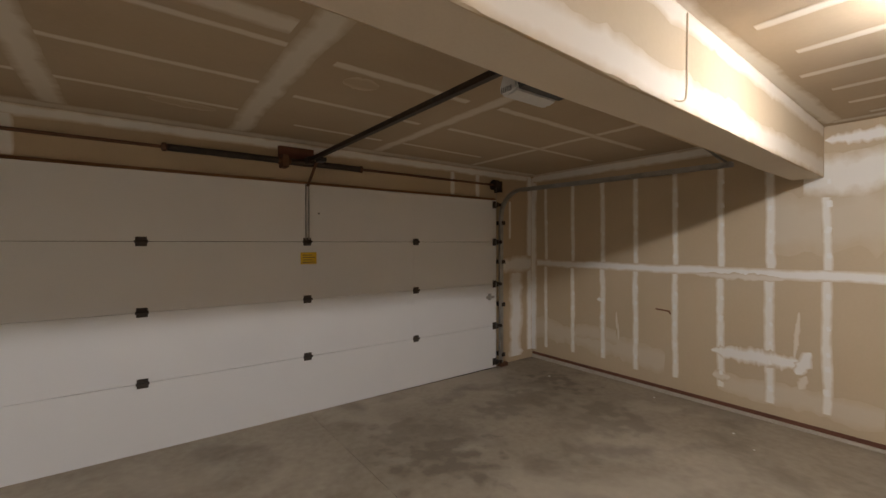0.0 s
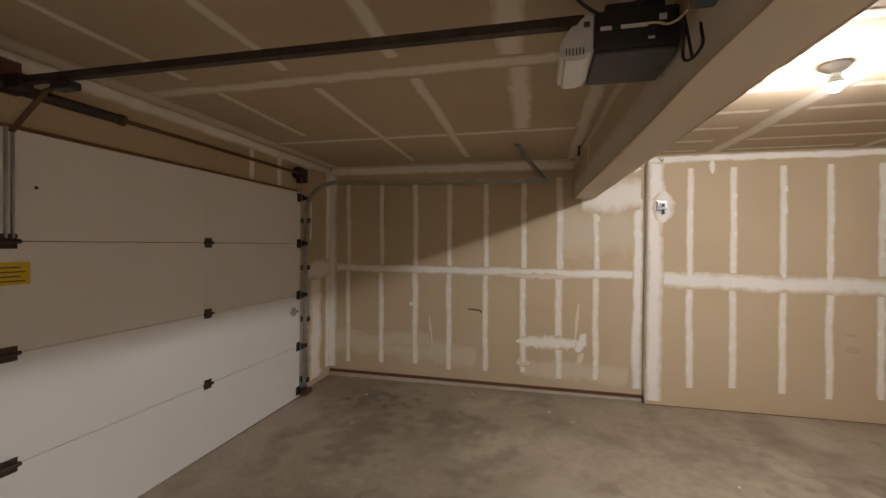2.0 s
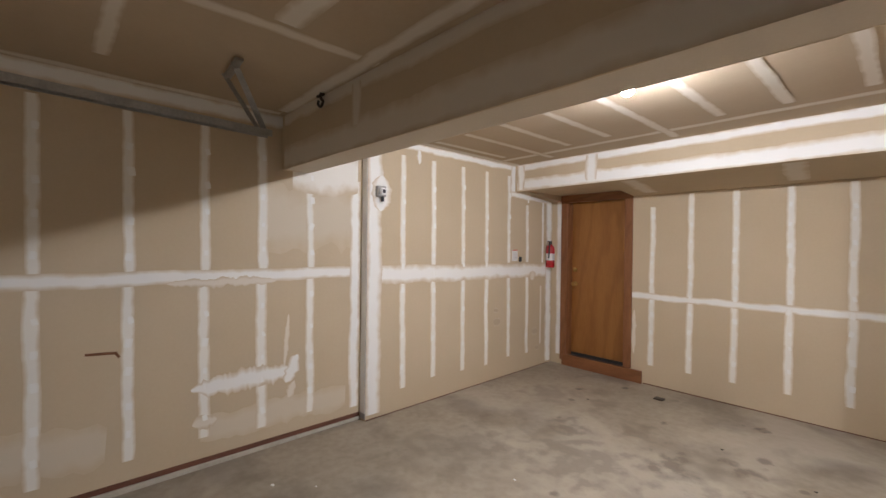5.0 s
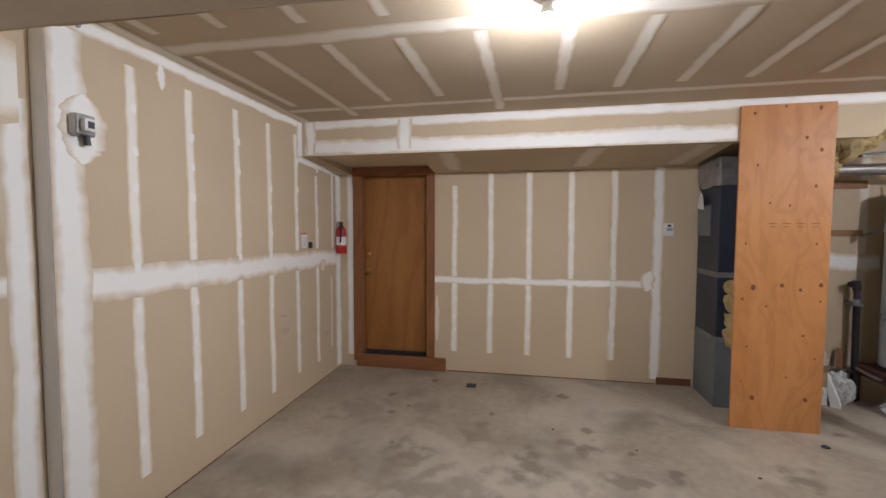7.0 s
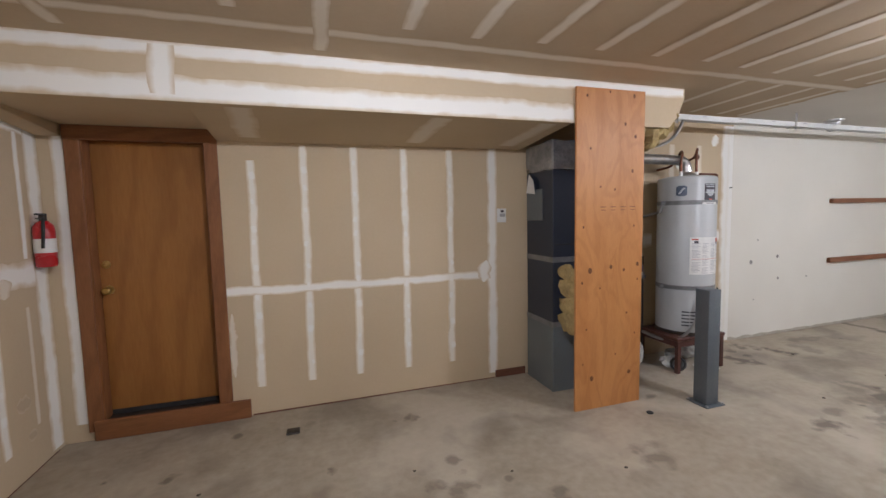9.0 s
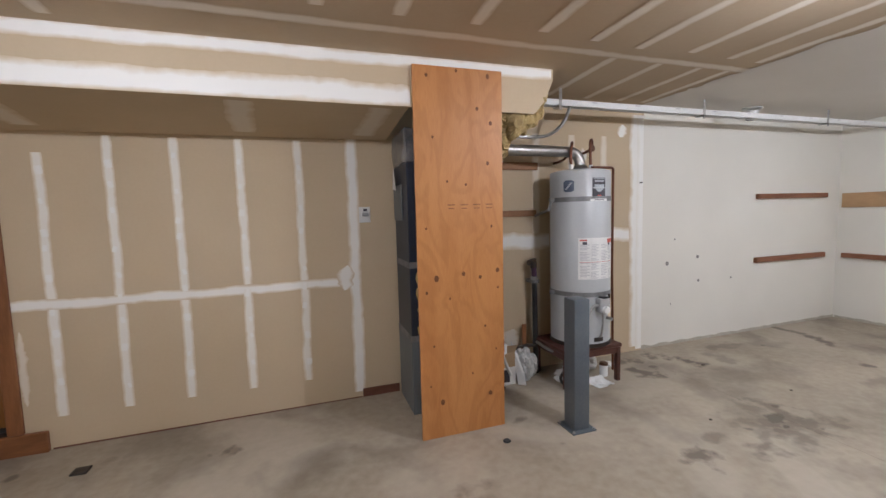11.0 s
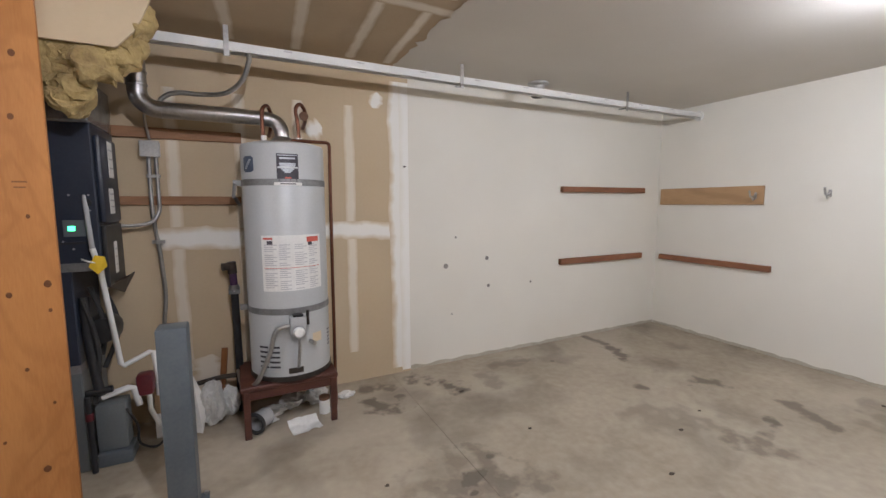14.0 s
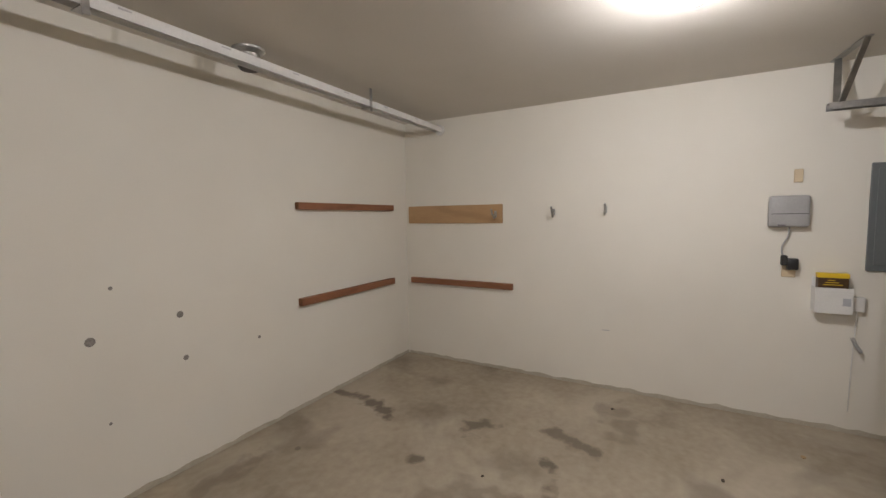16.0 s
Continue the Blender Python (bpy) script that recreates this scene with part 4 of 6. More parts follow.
slab(bm, [(OX0, OY1 - 0.002, 2.338), (OX0, OY1 + 0.045, 2.326), (OX0, OY1 + 0.092, 2.27), (OX0, OY1 + 0.112, 2.222), (OX0, OY1 + 0.1, 2.19), (OX0, OY1 + 0.055, 2.18), (OX0, OY1 - 0.002, 2.196)], (1, 0, 0), OX1 - OX0)
bmesh.ops.bevel(bm, geom=list(bm.edges), offset=0.012, segments=2, affect="EDGES")
lens = part("light_cover", bm, M["frost"], op, "frosted white light cover", True)
for k in range(6):
    part("vent_slot", boxed(OX0 - 0.0012, OX0 + 0.001, OY1 + 0.03 + 0.011 * k, OY1 + 0.034 + 0.011 * k, 2.196, 2.22), M["ink"], lens)
part("cover_clip", boxed(OX0 - 0.004, OX0 + 0.002, OY1 + 0.012, OY1 + 0.032, 2.284, 2.304, bevel=0.003), M["rust_steel"], lens, "red-brown cover clip")
part("name_bar", boxed(OX0 - 0.0015, OX0 + 0.001, 1.29, 1.325, 2.268, 2.281), M["white_plastic"], motor)
part("name_bar", boxed(OX0 - 0.0015, OX0 + 0.001, 1.18, 1.262, 2.268, 2.281), M["white_plastic"], motor)
part("sticker", boxed(OX0 - 0.0015, OX0 + 0.001, 1.125, 1.148, 2.285, 2.305), M["paper_white"], motor)
part("sticker", boxed(OX0 - 0.0015, OX0 + 0.001, 1.16, 1.18, 2.228, 2.236), M["paper_white"], motor)
part("low_voltage_wire", tube(bmesh.new(), smooth_line([(OX0 - 0.006, 1.19, 2.275), (OX0 - 0.03, 1.16, 2.262), (OX0 - 0.06, 1.14, 2.24), (OX0 - 0.09, 1.12, 2.235), (OX0 - 0.11, 1.1, 2.25)]), 0.004, 8), M["ivory"], motor, "pale low-voltage wire", True)
loop = [(1.09 + 0.05 * math.sin(2 * a) * math.cos(a), 1.1 + 0.02 * math.sin(a), 2.19 - 0.1 * abs(math.cos(a))) for a in [2 * math.pi * k / 28 for k in range(29)]]
part("antenna_loop", tube(bmesh.new(), [(1.24, 1.11, 2.27), (1.17, 1.1, 2.26)] + loop, 0.0045, 8), M["rubber"], op, "black cord tied in loops", True)
rail_section = [(-0.018, -0.016), (0.018, -0.016), (0.018, 0.016), (-0.018, 0.016)]
part("rail", tube(bmesh.new(), [(1.225, 3.86, 2.302), (1.27, OY1 + 0.03, 2.316)], 0, section=rail_section), M["dark_steel"], op, "dark steel rail")
part("header_bracket", boxed(1.195, 1.255, 3.84, NORTH - 0.001, 2.265, 2.33, bevel=0.004), M["dark_steel"], op)
bm = bmesh.new()
tube(bm, [(1.225, 3.62, 2.27), (1.222, 3.72, 2.24), (1.22, 3.93, 2.07)], 0, section=[(-0.012, -0.004), (0.012, -0.004), (0.012, 0.004), (-0.012, 0.004)])
part("door_arm", bm, M["rust_steel"], op, "brown steel door arm")
part("trolley", boxed(1.197, 1.257, 3.55, 3.66, 2.24, 2.275, bevel=0.005), M["black"], op)
for x in (OX0 + 0.03, OX1 - 0.03):
    part("hanger_strap", tube(bmesh.new(), [(x, 1.2, 2.33), (x, 1.22, CEIL)], 0, section=[(-0.014, -0.002), (0.014, -0.002), (0.014, 0.002), (-0.014, 0.002)]), M["dark_steel"], op)
part("release_cord", tube(bmesh.new(), smooth_line([(OX0 + 0.02, 1.2, 2.46), (OX0 - 0.01, 1.19, 2.42), (OX0 + 0.01, 1.18, 2.37), (OX0 + 0.03, 1.2, 2.39), (OX0 + 0.02, 1.21, 2.46)]), 0.005, 8), M["print_red"], op, "dark red cord", True)
bo = thing("ceiling_outlet_box", (0.98, 1.06, 2.2), "dark grey outlet box fixed to the beam", "outlet box")
part("box", boxed(0.92, 1.045, 1.062, 1.125, 2.2, 2.33, bevel=0.006), M["post"], bo)
part("plug", rod(bmesh.new(), (0.985, 1.125, 2.28), (0.985, 1.165, 2.28), 0.018, 14), M["rubber"], bo, "black plug", True)
cord = tagged(part("power_cord", tube(bmesh.new(), smooth_line([(1.3, 1.3, 2.335), (1.22, 1.39, 2.355), (1.12, 1.44, 2.375), (1.02, 1.42, 2.41), (0.97, 1.34, 2.44), (0.985, 1.22, 2.4), (0.985, 1.16, 2.28)]), 0.006, 8), M["rubber"], None, "", True), "black power cord looping under the ceiling", "cord")
wire = tagged(part("hanging_wire", tube(bmesh.new(), smooth_line([(1.73, 0.868, 2.46), (1.73, 0.868, 2.3), (1.725, 0.868, 2.14), (1.69, 0.867, 2.1), (1.6, 0.875, 2.086), (1.55, 0.94, 2.084)]), 0.0035, 8), M["ivory"], None, "", True), "thin pale wire running over the beam", "wire")
hk = thing("ceiling_hook", (3.75, 1.17, CEIL), "small dark metal hook on the ceiling", "hook")
bm = bmesh.new()
tube(bm, smooth_line([(3.75, 1.175, CEIL), (3.75, 1.175, 2.44), (3.72, 1.175, 2.41), (3.75, 1.175, 2.385), (3.79, 1.175, 2.41), (3.78, 1.175, 2.43)]), 0.009, 8)
rod(bm, (3.71, 1.175, 2.455), (3.8, 1.175, 2.462), 0.009, 8)
part("hook", bm, M["dark_steel"], hk, "", True)

# ---- right wall ----
bx = thing("outlet_with_sensor", (EAST_S, 0.33, 1.975), "grey metal wall box with a small white device", "wall box")
part("box", boxed(EAST_S - 0.045, EAST_S - 0.001, 0.285, 0.375, 1.925, 2.02, bevel=0.006), M["galv"], bx)
part("device", boxed(EAST_S - 0.075, EAST_S - 0.045, 0.3, 0.36, 1.94, 2.0, bevel=0.01, segments=2), M["white_plastic"], bx, "white plug-in device", True)
part("face", boxed(EAST_S - 0.078, EAST_S - 0.0745, 0.318, 0.345, 1.955, 1.985), M["ink"], bx)
part("plug", rod(bmesh.new(), (EAST_S - 0.03, 0.32, 1.93), (EAST_S - 0.03, 0.315, 1.885), 0.014, 12), M["black"], bx, "", True)
cl = thing("loose_cable", (EAST_S, 0.4, 2.4), "short loop of grey cable hanging from the corner", "cable")
part("loop", tube(bmesh.new(), smooth_line([(4.328, 0.36, 2.45), (4.305, 0.35, 2.43), (4.308, 0.335, 2.41), (4.31, 0.325, 2.43), (4.328, 0.325, 2.44)]), 0.007, 8), M["grey_plastic"], cl, "", True)
nt = thing("wall_notice", (EAST_S, -1.6, 1.4), "white printed notice with a red heading on the wall", "notice")
part("sheet", boxed(EAST_S - 0.012, EAST_S - 0.008, -1.66, -1.555, 1.33, 1.465), M["paper_white"], nt)
part("heading", boxed(EAST_S - 0.0135, EAST_S - 0.0115, -1.655, -1.56, 1.452, 1.465), M["print_red"], nt)
for k in range(5):
    part("print_line", boxed(EAST_S - 0.013, EAST_S - 0.0118, -1.648, -1.567 - 0.01 * (k % 2), 1.35 + 0.018 * k, 1.356 + 0.018 * k), M["print"], nt)
cp = thing("cable_clip", (EAST_S, -1.7, 1.345), "small dark cable clip on the wall", "clip")
part("clip", boxed(EAST_S - 0.04, EAST_S - 0.008, -1.715, -1.685, 1.32, 1.38, bevel=0.008), M["black"], cp)

fe = thing("fire_extinguisher", (4.27, -2.29, 1.22), "red fire extinguisher with a white label hung on the wall", "fire extinguisher")
fx, fy = 4.275, -2.29
part("cylinder", lathe(bmesh.new(), (fx, fy, 0), [(0.02, 1.235), (0.05, 1.238), (0.056, 1.25), (0.056, 1.47), (0.05, 1.505), (0.028, 1.53), (0.022, 1.535)], 28), M["red"], fe, "", True)
part("label", lathe(bmesh.new(), (fx, fy, 0), [(0.0572, 1.33), (0.0572, 1.42)], 28), M["paper_white"], fe, "white instruction label", True)
part("valve", rod(bmesh.new(), (fx, fy, 1.53), (fx, fy, 1.575), 0.02, 16), M["dark_steel"], fe, "", True)
bm = bmesh.new()
box(bm, fx - 0.015, fx + 0.01, fy - 0.02, fy + 0.07, 1.572, 1.582, bevel=0.003)
box(bm, fx - 0.015, fx + 0.01, fy - 0.01, fy + 0.06, 1.545, 1.553, bevel=0.003)
part("lever", bm, M["black"], fe)
part("hose", tube(bmesh.new(), smooth_line([(fx - 0.01, fy + 0.015, 1.55), (fx - 0.03, fy + 0.06, 1.53), (fx - 0.03, fy + 0.07, 1.45), (fx - 0.02, fy + 0.066, 1.36)]), 0.009, 8), M["rubber"], fe, "", True)
part("wall_bracket", boxed(fx + 0.05, EAST_S - 0.008, fy - 0.02, fy + 0.02, 1.3, 1.5), M["dark_steel"], fe)

# ---- house door ----
dr = thing("door_1", (3.72, SOUTH, 0.1), "closed golden-brown wooden door in a stained frame", "door", kind="structure")
slabo = part("door_leaf", boxed(DX0 + 0.012, DX1 - 0.012, -2.56, -2.515, 0.14, DTOP - 0.012, bevel=0.003), M["door"], dr, "golden-brown veneered flush leaf")
part("door_sweep", boxed(DX0 + 0.012, DX1 - 0.012, -2.56, -2.522, 0.1, 0.14), M["rubber"], dr, "black gap and sweep under the leaf")
for x0, x1, z0, z1, m in ((DX0, DX0 + 0.012, 0.1, DTOP, "casing"), (DX1 - 0.012, DX1, 0.1, DTOP, "casing"), (DX0 + 0.012, DX1 - 0.012, DTOP - 0.012, DTOP, "casing_x")):
    part("jamb", boxed(x0, x1, -2.6, SOUTH + 0.002, z0, z1), M[m], dr)
part("casing", boxed(DX0 - 0.085, DX0 + 0.004, SOUTH + 0.001, SOUTH + 0.022, 0.12, DTOP - 0.002, bevel=0.004), M["casing"], dr)
part("casing", boxed(DX1 - 0.004, DX1 + 0.085, SOUTH + 0.001, SOUTH + 0.022, 0.04, DTOP + 0.0, bevel=0.004), M["casing"], dr)
part("head_casing", boxed(DX0 - 0.087, DX1 + 0.087, SOUTH + 0.001, SOUTH + 0.03, DTOP - 0.022, 2.174, bevel=0.004), M["casing_x"], dr)
part("threshold", boxed(DX0, DX1, -2.6, SOUTH + 0.002, 0.085, 0.104), M["dark_steel"], dr)
part("sill_board", boxed(3.14, DX1 + 0.05, SOUTH + 0.001, SOUTH + 0.035, fz(3.6, -2.4), 0.118, bevel=0.005), M["casing_x"], dr, "brown wooden kick board")
part("knob", lathe(bmesh.new(), (4.04, -2.515, 1.03), [(0.032, 0.0), (0.032, 0.006), (0.014, 0.01), (0.012, 0.03), (0.026, 0.042), (0.028, 0.058), (0.018, 0.068)], 24, "y"), M["brass"], slabo, "worn brass knob", True)
part("deadbolt", lathe(bmesh.new(), (4.045, -2.515, 1.215), [(0.028, 0.0), (0.026, 0.01), (0.012, 0.016), (0.01, 0.024)], 20, "y"), M["brass"], slabo, "brass deadbolt", True)

# ---- rear wall boxes ----
ob = thing("wall_outlet", (0.975, SOUTH, 1.5), "white double outlet with a plugged-in adapter", "outlet")
part("plate", boxed(0.93, 1.02, SOUTH + 0.008, SOUTH + 0.016, 1.44, 1.565, bevel=0.003), M["white_plastic"], ob)
part("device", boxed(0.945, 0.995, SOUTH + 0.016, SOUTH + 0.03, 1.49, 1.52, bevel=0.003), M["grey_plastic"], ob)
part("socket", boxed(0.955, 0.985, SOUTH + 0.016, SOUTH + 0.019, 1.53, 1.55), M["ink"], ob)

# ---- furnace behind the plywood ----
fu = thing("furnace", (0.6, -2.1, fz(0.6, -2.1)), "tall dark blue furnace with grey base and taped seams", "furnace")
FX0, FX1, FY0, FY1 = 0.09, 0.73, -2.38, -1.95
f0 = fz(0.5, -2.1)
part("base_section", boxed(FX0 + 0.13, FX1 + 0.004, FY0, FY1 + 0.004, f0, 0.56, bevel=0.006), M["furnace_grey"], fu, "grey base section")
part("lower_cabinet", boxed(FX0 + 0.13, FX1, FY0, FY1, 0.56, 1.12, bevel=0.005), M["furnace"], fu)
part("upper_cabinet", boxed(FX0, FX1, FY0, FY1, 1.12, 1.87, bevel=0.005), M["furnace"], fu)
part("seam_tape", boxed(FX0 + 0.129, FX1 + 0.0055, FY0, FY1 + 0.0055, 0.55, 0.595), M["strap"], fu, "grey metal seam tape")
part("seam_tape", boxed(FX0 - 0.001, FX1 + 0.002, FY0, FY1 + 0.002, 1.1, 1.145), M["strap"], fu, "grey metal seam tape")
bm = boxed(FX0, FX1 + 0.01, FY0, FY1 + 0.01, 1.87, 2.11, bevel=0.01)
bmesh.ops.subdivide_edges(bm, edges=list(bm.edges), cuts=5, use_grid_fill=True)
for v in bm.verts:
    v.co += 0.012 * noise.noise_vector(v.co * 9)
part("plenum", bm, M["foil"], fu, "foil and plastic wrapped plenum", True)
part("grey_panel", boxed(FX1 + 0.001, FX1 + 0.012, -2.36, -2.1, 1.45, 1.72, bevel=0.003), M["furnace_grey"], fu)
bm = bmesh.new()
slab(bm, [(FX1 + 0.016, -2.36, 1.7), (FX1 + 0.03, -2.18, 1.68), (FX1 + 0.035, -2.2, 1.8), (FX1 + 0.02, -2.3, 1.86)], (1, 0.2, 0), 0.002)
part("paper_tag", bm, M["paper_white"], fu, "curled white paper")
# side that faces the heater
part("burner_cover", boxed(FX0 - 0.03, FX0 + 0.001, -2.3, -1.98, 1.35, 1.82, bevel=0.015, segments=2), M["furnace"], fu, "dark blue burner cover", True)
part("control_panel", boxed(FX0 - 0.02, FX0 + 0.001, -2.33, -1.98, 1.0, 1.34, bevel=0.006), M["black"], fu)
part("indicator", boxed(0.185, 0.215, FY1 + 0.0045, FY1 + 0.0075, 1.315, 1.34, bevel=0.002), M["led"], fu, "green glowing indicator")
part("indicator_window", boxed(0.14, 0.235, FY1 + 0.0002, FY1 + 0.0045, 1.285, 1.37, bevel=0.001), M["post"], fu, "smoked window round the indicator")
for y0, z0, z1 in ((-2.2, 1.6, 1.8), (-2.16, 1.4, 1.54), (-2.18, 1.06, 1.24)):
    part("data_sticker", boxed(FX0 - 0.0318, FX0 - 0.0295, y0, y0 + 0.09, z0, z1) if z0 > 1.3 else boxed(FX0 - 0.0218, FX0 - 0.0195, y0, y0 + 0.06, z0, z1), M["paper_white"], fu, "white data sticker")
    for k in range(3):
        zz = z0 + (z1 - z0) * (0.25 + 0.25 * k)
        part("sticker_line", boxed(FX0 - 0.033, FX0 - 0.0316, y0 + 0.01, y0 + 0.08, zz, zz + 0.008) if z0 > 1.3 else boxed(FX0 - 0.023, FX0 - 0.0216, y0 + 0.008, y0 + 0.052, zz, zz + 0.006), M["print"], fu)
for x, z in ((0.12, 1.5), (0.2, 1.5), (0.12, 1.42), (0.24, 1.26), (0.13, 1.22), (0.2, 1.22), (0.12, 1.16)):
    part("screw", rod(bmesh.new(), (x, FY1, z), (x, FY1 + 0.004, z), 0.005, 8), M["galv"], fu)
part("knockout", rod(bmesh.new(), (0.13, FY1, 1.46), (0.13, FY1 + 0.002, 1.46), 0.022, 16), M["black"], fu)
part("seam_strip", boxed(FX0 + 0.02, FX1 - 0.02, FY1 + 0.0004, FY1 + 0.004, 1.245, 1.256), M["black"], fu)
part("side_tray", slab(bmesh.new(), [(FX0, -2.0, 1.0), (FX0 - 0.06, -2.2, 1.02), (FX0 - 0.06, -2.36, 1.02), (FX0, -2.36, 0.9)], (0, 0, 1), 0.012), M["dark_steel"], fu)
bm = bmesh.new()
lathe(bm, (FX0 + 0.05, -2.1, 0.75), [(0.02, -0.09), (0.07, -0.08), (0.085, 0.0), (0.07, 0.08), (0.02, 0.09)], 20, "y")
part("blower_motor", bm, M["black"], fu, "", True)
bm = bmesh.new()
for a, b in (((0.18, -2.05, 1.0), (0.16, -2.1, 0.6)), ((0.15, -2.2, 0.95), (0.17, -2.15, 0.5)), ((0.2, -1.99, 0.95), (0.19, -2.0, 0.35))):
    tube(bm, smooth_line([a, (a[0] - 0.05, a[1], 0.5 * (a[2] + b[2])), b]), 0.013, 8)
part("hose", bm, M["rubber"], fu, "black drain hoses", True)

ply = thing("plywood_panel", (0.46, -1.6, fz(0.46, -1.6)), "tall knotty orange plywood sheet standing on the floor", "plywood")
p0 = fz(0.46, -1.6)
bm = bmesh.new()
out = [(0.164, -1.588, p0), (0.766, -1.588, p0), (0.76, -1.586, 2.42), (0.148, -1.586, 2.42)]
slab(bm, out, (0, -1, 0), 0.019)
sheet = part("sheet", bm, M["plywood"], ply)
for kx, kz, kr in ((0.67, 2.36, 0.012), (0.47, 2.4, 0.01), (0.25, 2.38, 0.017), (0.33, 2.17, 0.013), (0.235, 2.08, 0.015), (0.64, 1.98, 0.01), (0.26, 1.82, 0.014), (0.55, 1.7, 0.008), (0.42, 1.68, 0.01),
                   (0.7, 1.4, 0.009), (0.24, 1.4, 0.01), (0.64, 1.07, 0.022), (0.45, 1.09, 0.016), (0.33, 1.06, 0.013), (0.2, 1.1, 0.017), (0.71, 0.98, 0.012), (0.55, 0.93, 0.009), (0.2, 0.98, 0.009),
                   (0.3, 0.72, 0.009), (0.67, 0.62, 0.009), (0.62, 0.23, 0.02), (0.27, 0.24, 0.016), (0.4, 0.4, 0.008), (0.7, 0.35, 0.007), (0.22, 0.55, 0.008)):
    bm = lathe(bmesh.new(), (kx, -1.5865, kz), [(kr, -0.002), (kr, 0.001)], 12, "y")
    for v in bm.verts:
        v.co.x = kx + (v.co.x - kx) * (0.8 + 0.3 * noise.noise((kx * 30, v.co.z * 40, 0)))
    part("knot", bm, M["knot"], sheet)
for k in range(4):
    x = 0.53 - 0.09 * k
    bm = bmesh.new()
    box(bm, x - 0.03, x + 0.02, -1.5875, -1.5852, 1.545, 1.552)
    box(bm, x - 0.025, x + 0.015, -1.5875, -1.5852, 1.522, 1.528)
    part("stamp_mark", bm, M["casing"], sheet)

ins = thing("insulation_batt", (-0.0, -1.8, 2.0), "torn yellow glass wool hanging from the soffit end", "insulation")


def wool(thing_, pieces, r, seed):
    """Torn tufts of glass wool, each a part of its own."""
    for n, (p, s) in enumerate(pieces):
        bm = bmesh.new()
        bmesh.ops.create_icosphere(bm, subdivisions=4, radius=1.0, matrix=Matrix.Translation(p) @ Matrix.Diagonal((*s, 1)))
        for v in bm.verts:
            q = v.co + Vector((seed + n, 0, 0))
            v.co += r * noise.noise_vector(q * 8) + 0.45 * r * noise.noise_vector(q * 27)
        part("tuft", bm, M["insulation"], thing_)


wool(ins, [((0.02, -1.72, 2.1), (0.14, 0.08, 0.1)), ((0.1, -1.76, 1.99), (0.09, 0.08, 0.12)), ((-0.11, -1.72, 2.2), (0.1, 0.07, 0.1)), ((-0.19, -1.67, 2.34), (0.05, 0.045, 0.12)), ((0.12, -1.75, 2.13), (0.12, 0.1, 0.1))], 0.06, 2)
ins2 = thing("insulation_strip", (0.74, -1.8, 0.5), "yellow glass wool squeezed between furnace and plywood", "insulation")
wool(ins2, [((0.68, -1.78, 1.02), (0.014, 0.17, 0.07)), ((0.675, -1.78, 0.9), (0.02, 0.17, 0.08)), ((0.68, -1.78, 0.76), (0.012, 0.17, 0.07)), ((0.68, -1.78, 0.62), (0.014, 0.17, 0.09))], 0.026, 5)


# ---- water heater corner ----
HCX, HCY, HR = -0.857, -2.104, 0.253


def arc_patch(a0, a1, z0, z1, lift=0.002, n=10, r=HR):
    """A sheet bent round the tank from angle a0 to a1 (degrees), with a little thickness."""
    bm = bmesh.new()
    rows = []
    for i in range(n + 1):
        a = radians(a0 + (a1 - a0) * i / n)
        rows.append([bm.verts.new((HCX + q * math.cos(a), HCY + q * math.sin(a), z)) for q, z in ((r, z0), (r + lift, z0), (r + lift, z1), (r, z1))])
    for p, q in zip(rows, rows[1:]):
        for k in range(4):
            bm.faces.new((p[k], p[(k + 1) % 4], q[(k + 1) % 4], q[k]))
    bm.faces.new(rows[0])
    bm.faces.new(rows[-1][::-1])
    return bm


wh = thing("water_heater", (HCX, HCY, 0.33), "tall grey gas water heater on a dark wooden stand", "water heater")
tank = part("tank", lathe(bmesh.new(), (HCX, HCY, 0), [(0.2, 0.332), (HR, 0.34), (HR, 1.805), (HR - 0.006, 1.818), (0.2, 1.832), (0.02, 1.838)], 56), M["tank"], wh, "", True)
part("base_ring", lathe(bmesh.new(), (HCX, HCY, 0), [(HR + 0.001, 0.334), (HR + 0.006, 0.336), (HR + 0.006, 0.365), (HR + 0.001, 0.367)], 48), M["dark_steel"], wh, "", True)
for z in (1.582, 0.785):
    s = part("strap", lathe(bmesh.new(), (HCX, HCY, 0), [(HR + 0.0005, z - 0.02), (HR + 0.0035, z - 0.019), (HR + 0.0035, z + 0.019), (HR + 0.0005, z + 0.02)], 48), M["strap"], wh, "grey steel restraint strap", True)
    part("strap_arm", boxed(HCX + 0.16, HCX + 0.3, HCY - 0.02, HCY + 0.0, z - 0.018, z + 0.018), M["strap"], s)
part("wall_brace", tube(bmesh.new(), [(HCX + 0.29, HCY + 0.0, 1.58), (HCX + 0.3, HCY - 0.02, 1.5), (HCX + 0.27, SOUTH + 0.02, 1.45)], 0.012, 8), M["strap"], wh, "", True)
lab = part("instruction_label", arc_patch(50, 136, 0.915, 1.26), M["paper_white"], tank, "white printed instruction label")
for r in range(2):
    for c in range(4):
        z1 = 1.205 - 0.15 * r
        a = 54 + 20.3 * c
        for k in range(11):
            if (3 * r + 5 * c + k) % 9 == 4:
                continue
            part("print_line", arc_patch(a, a + 17 - 2.5 * ((2 * k + c) % 4), z1 - 0.0125 * k - 0.0055, z1 - 0.0125 * k, 0.0026, 4), M["print"], lab)
part("rule", arc_patch(53, 133, 1.058, 1.061, 0.0027), M["print_red"], lab)
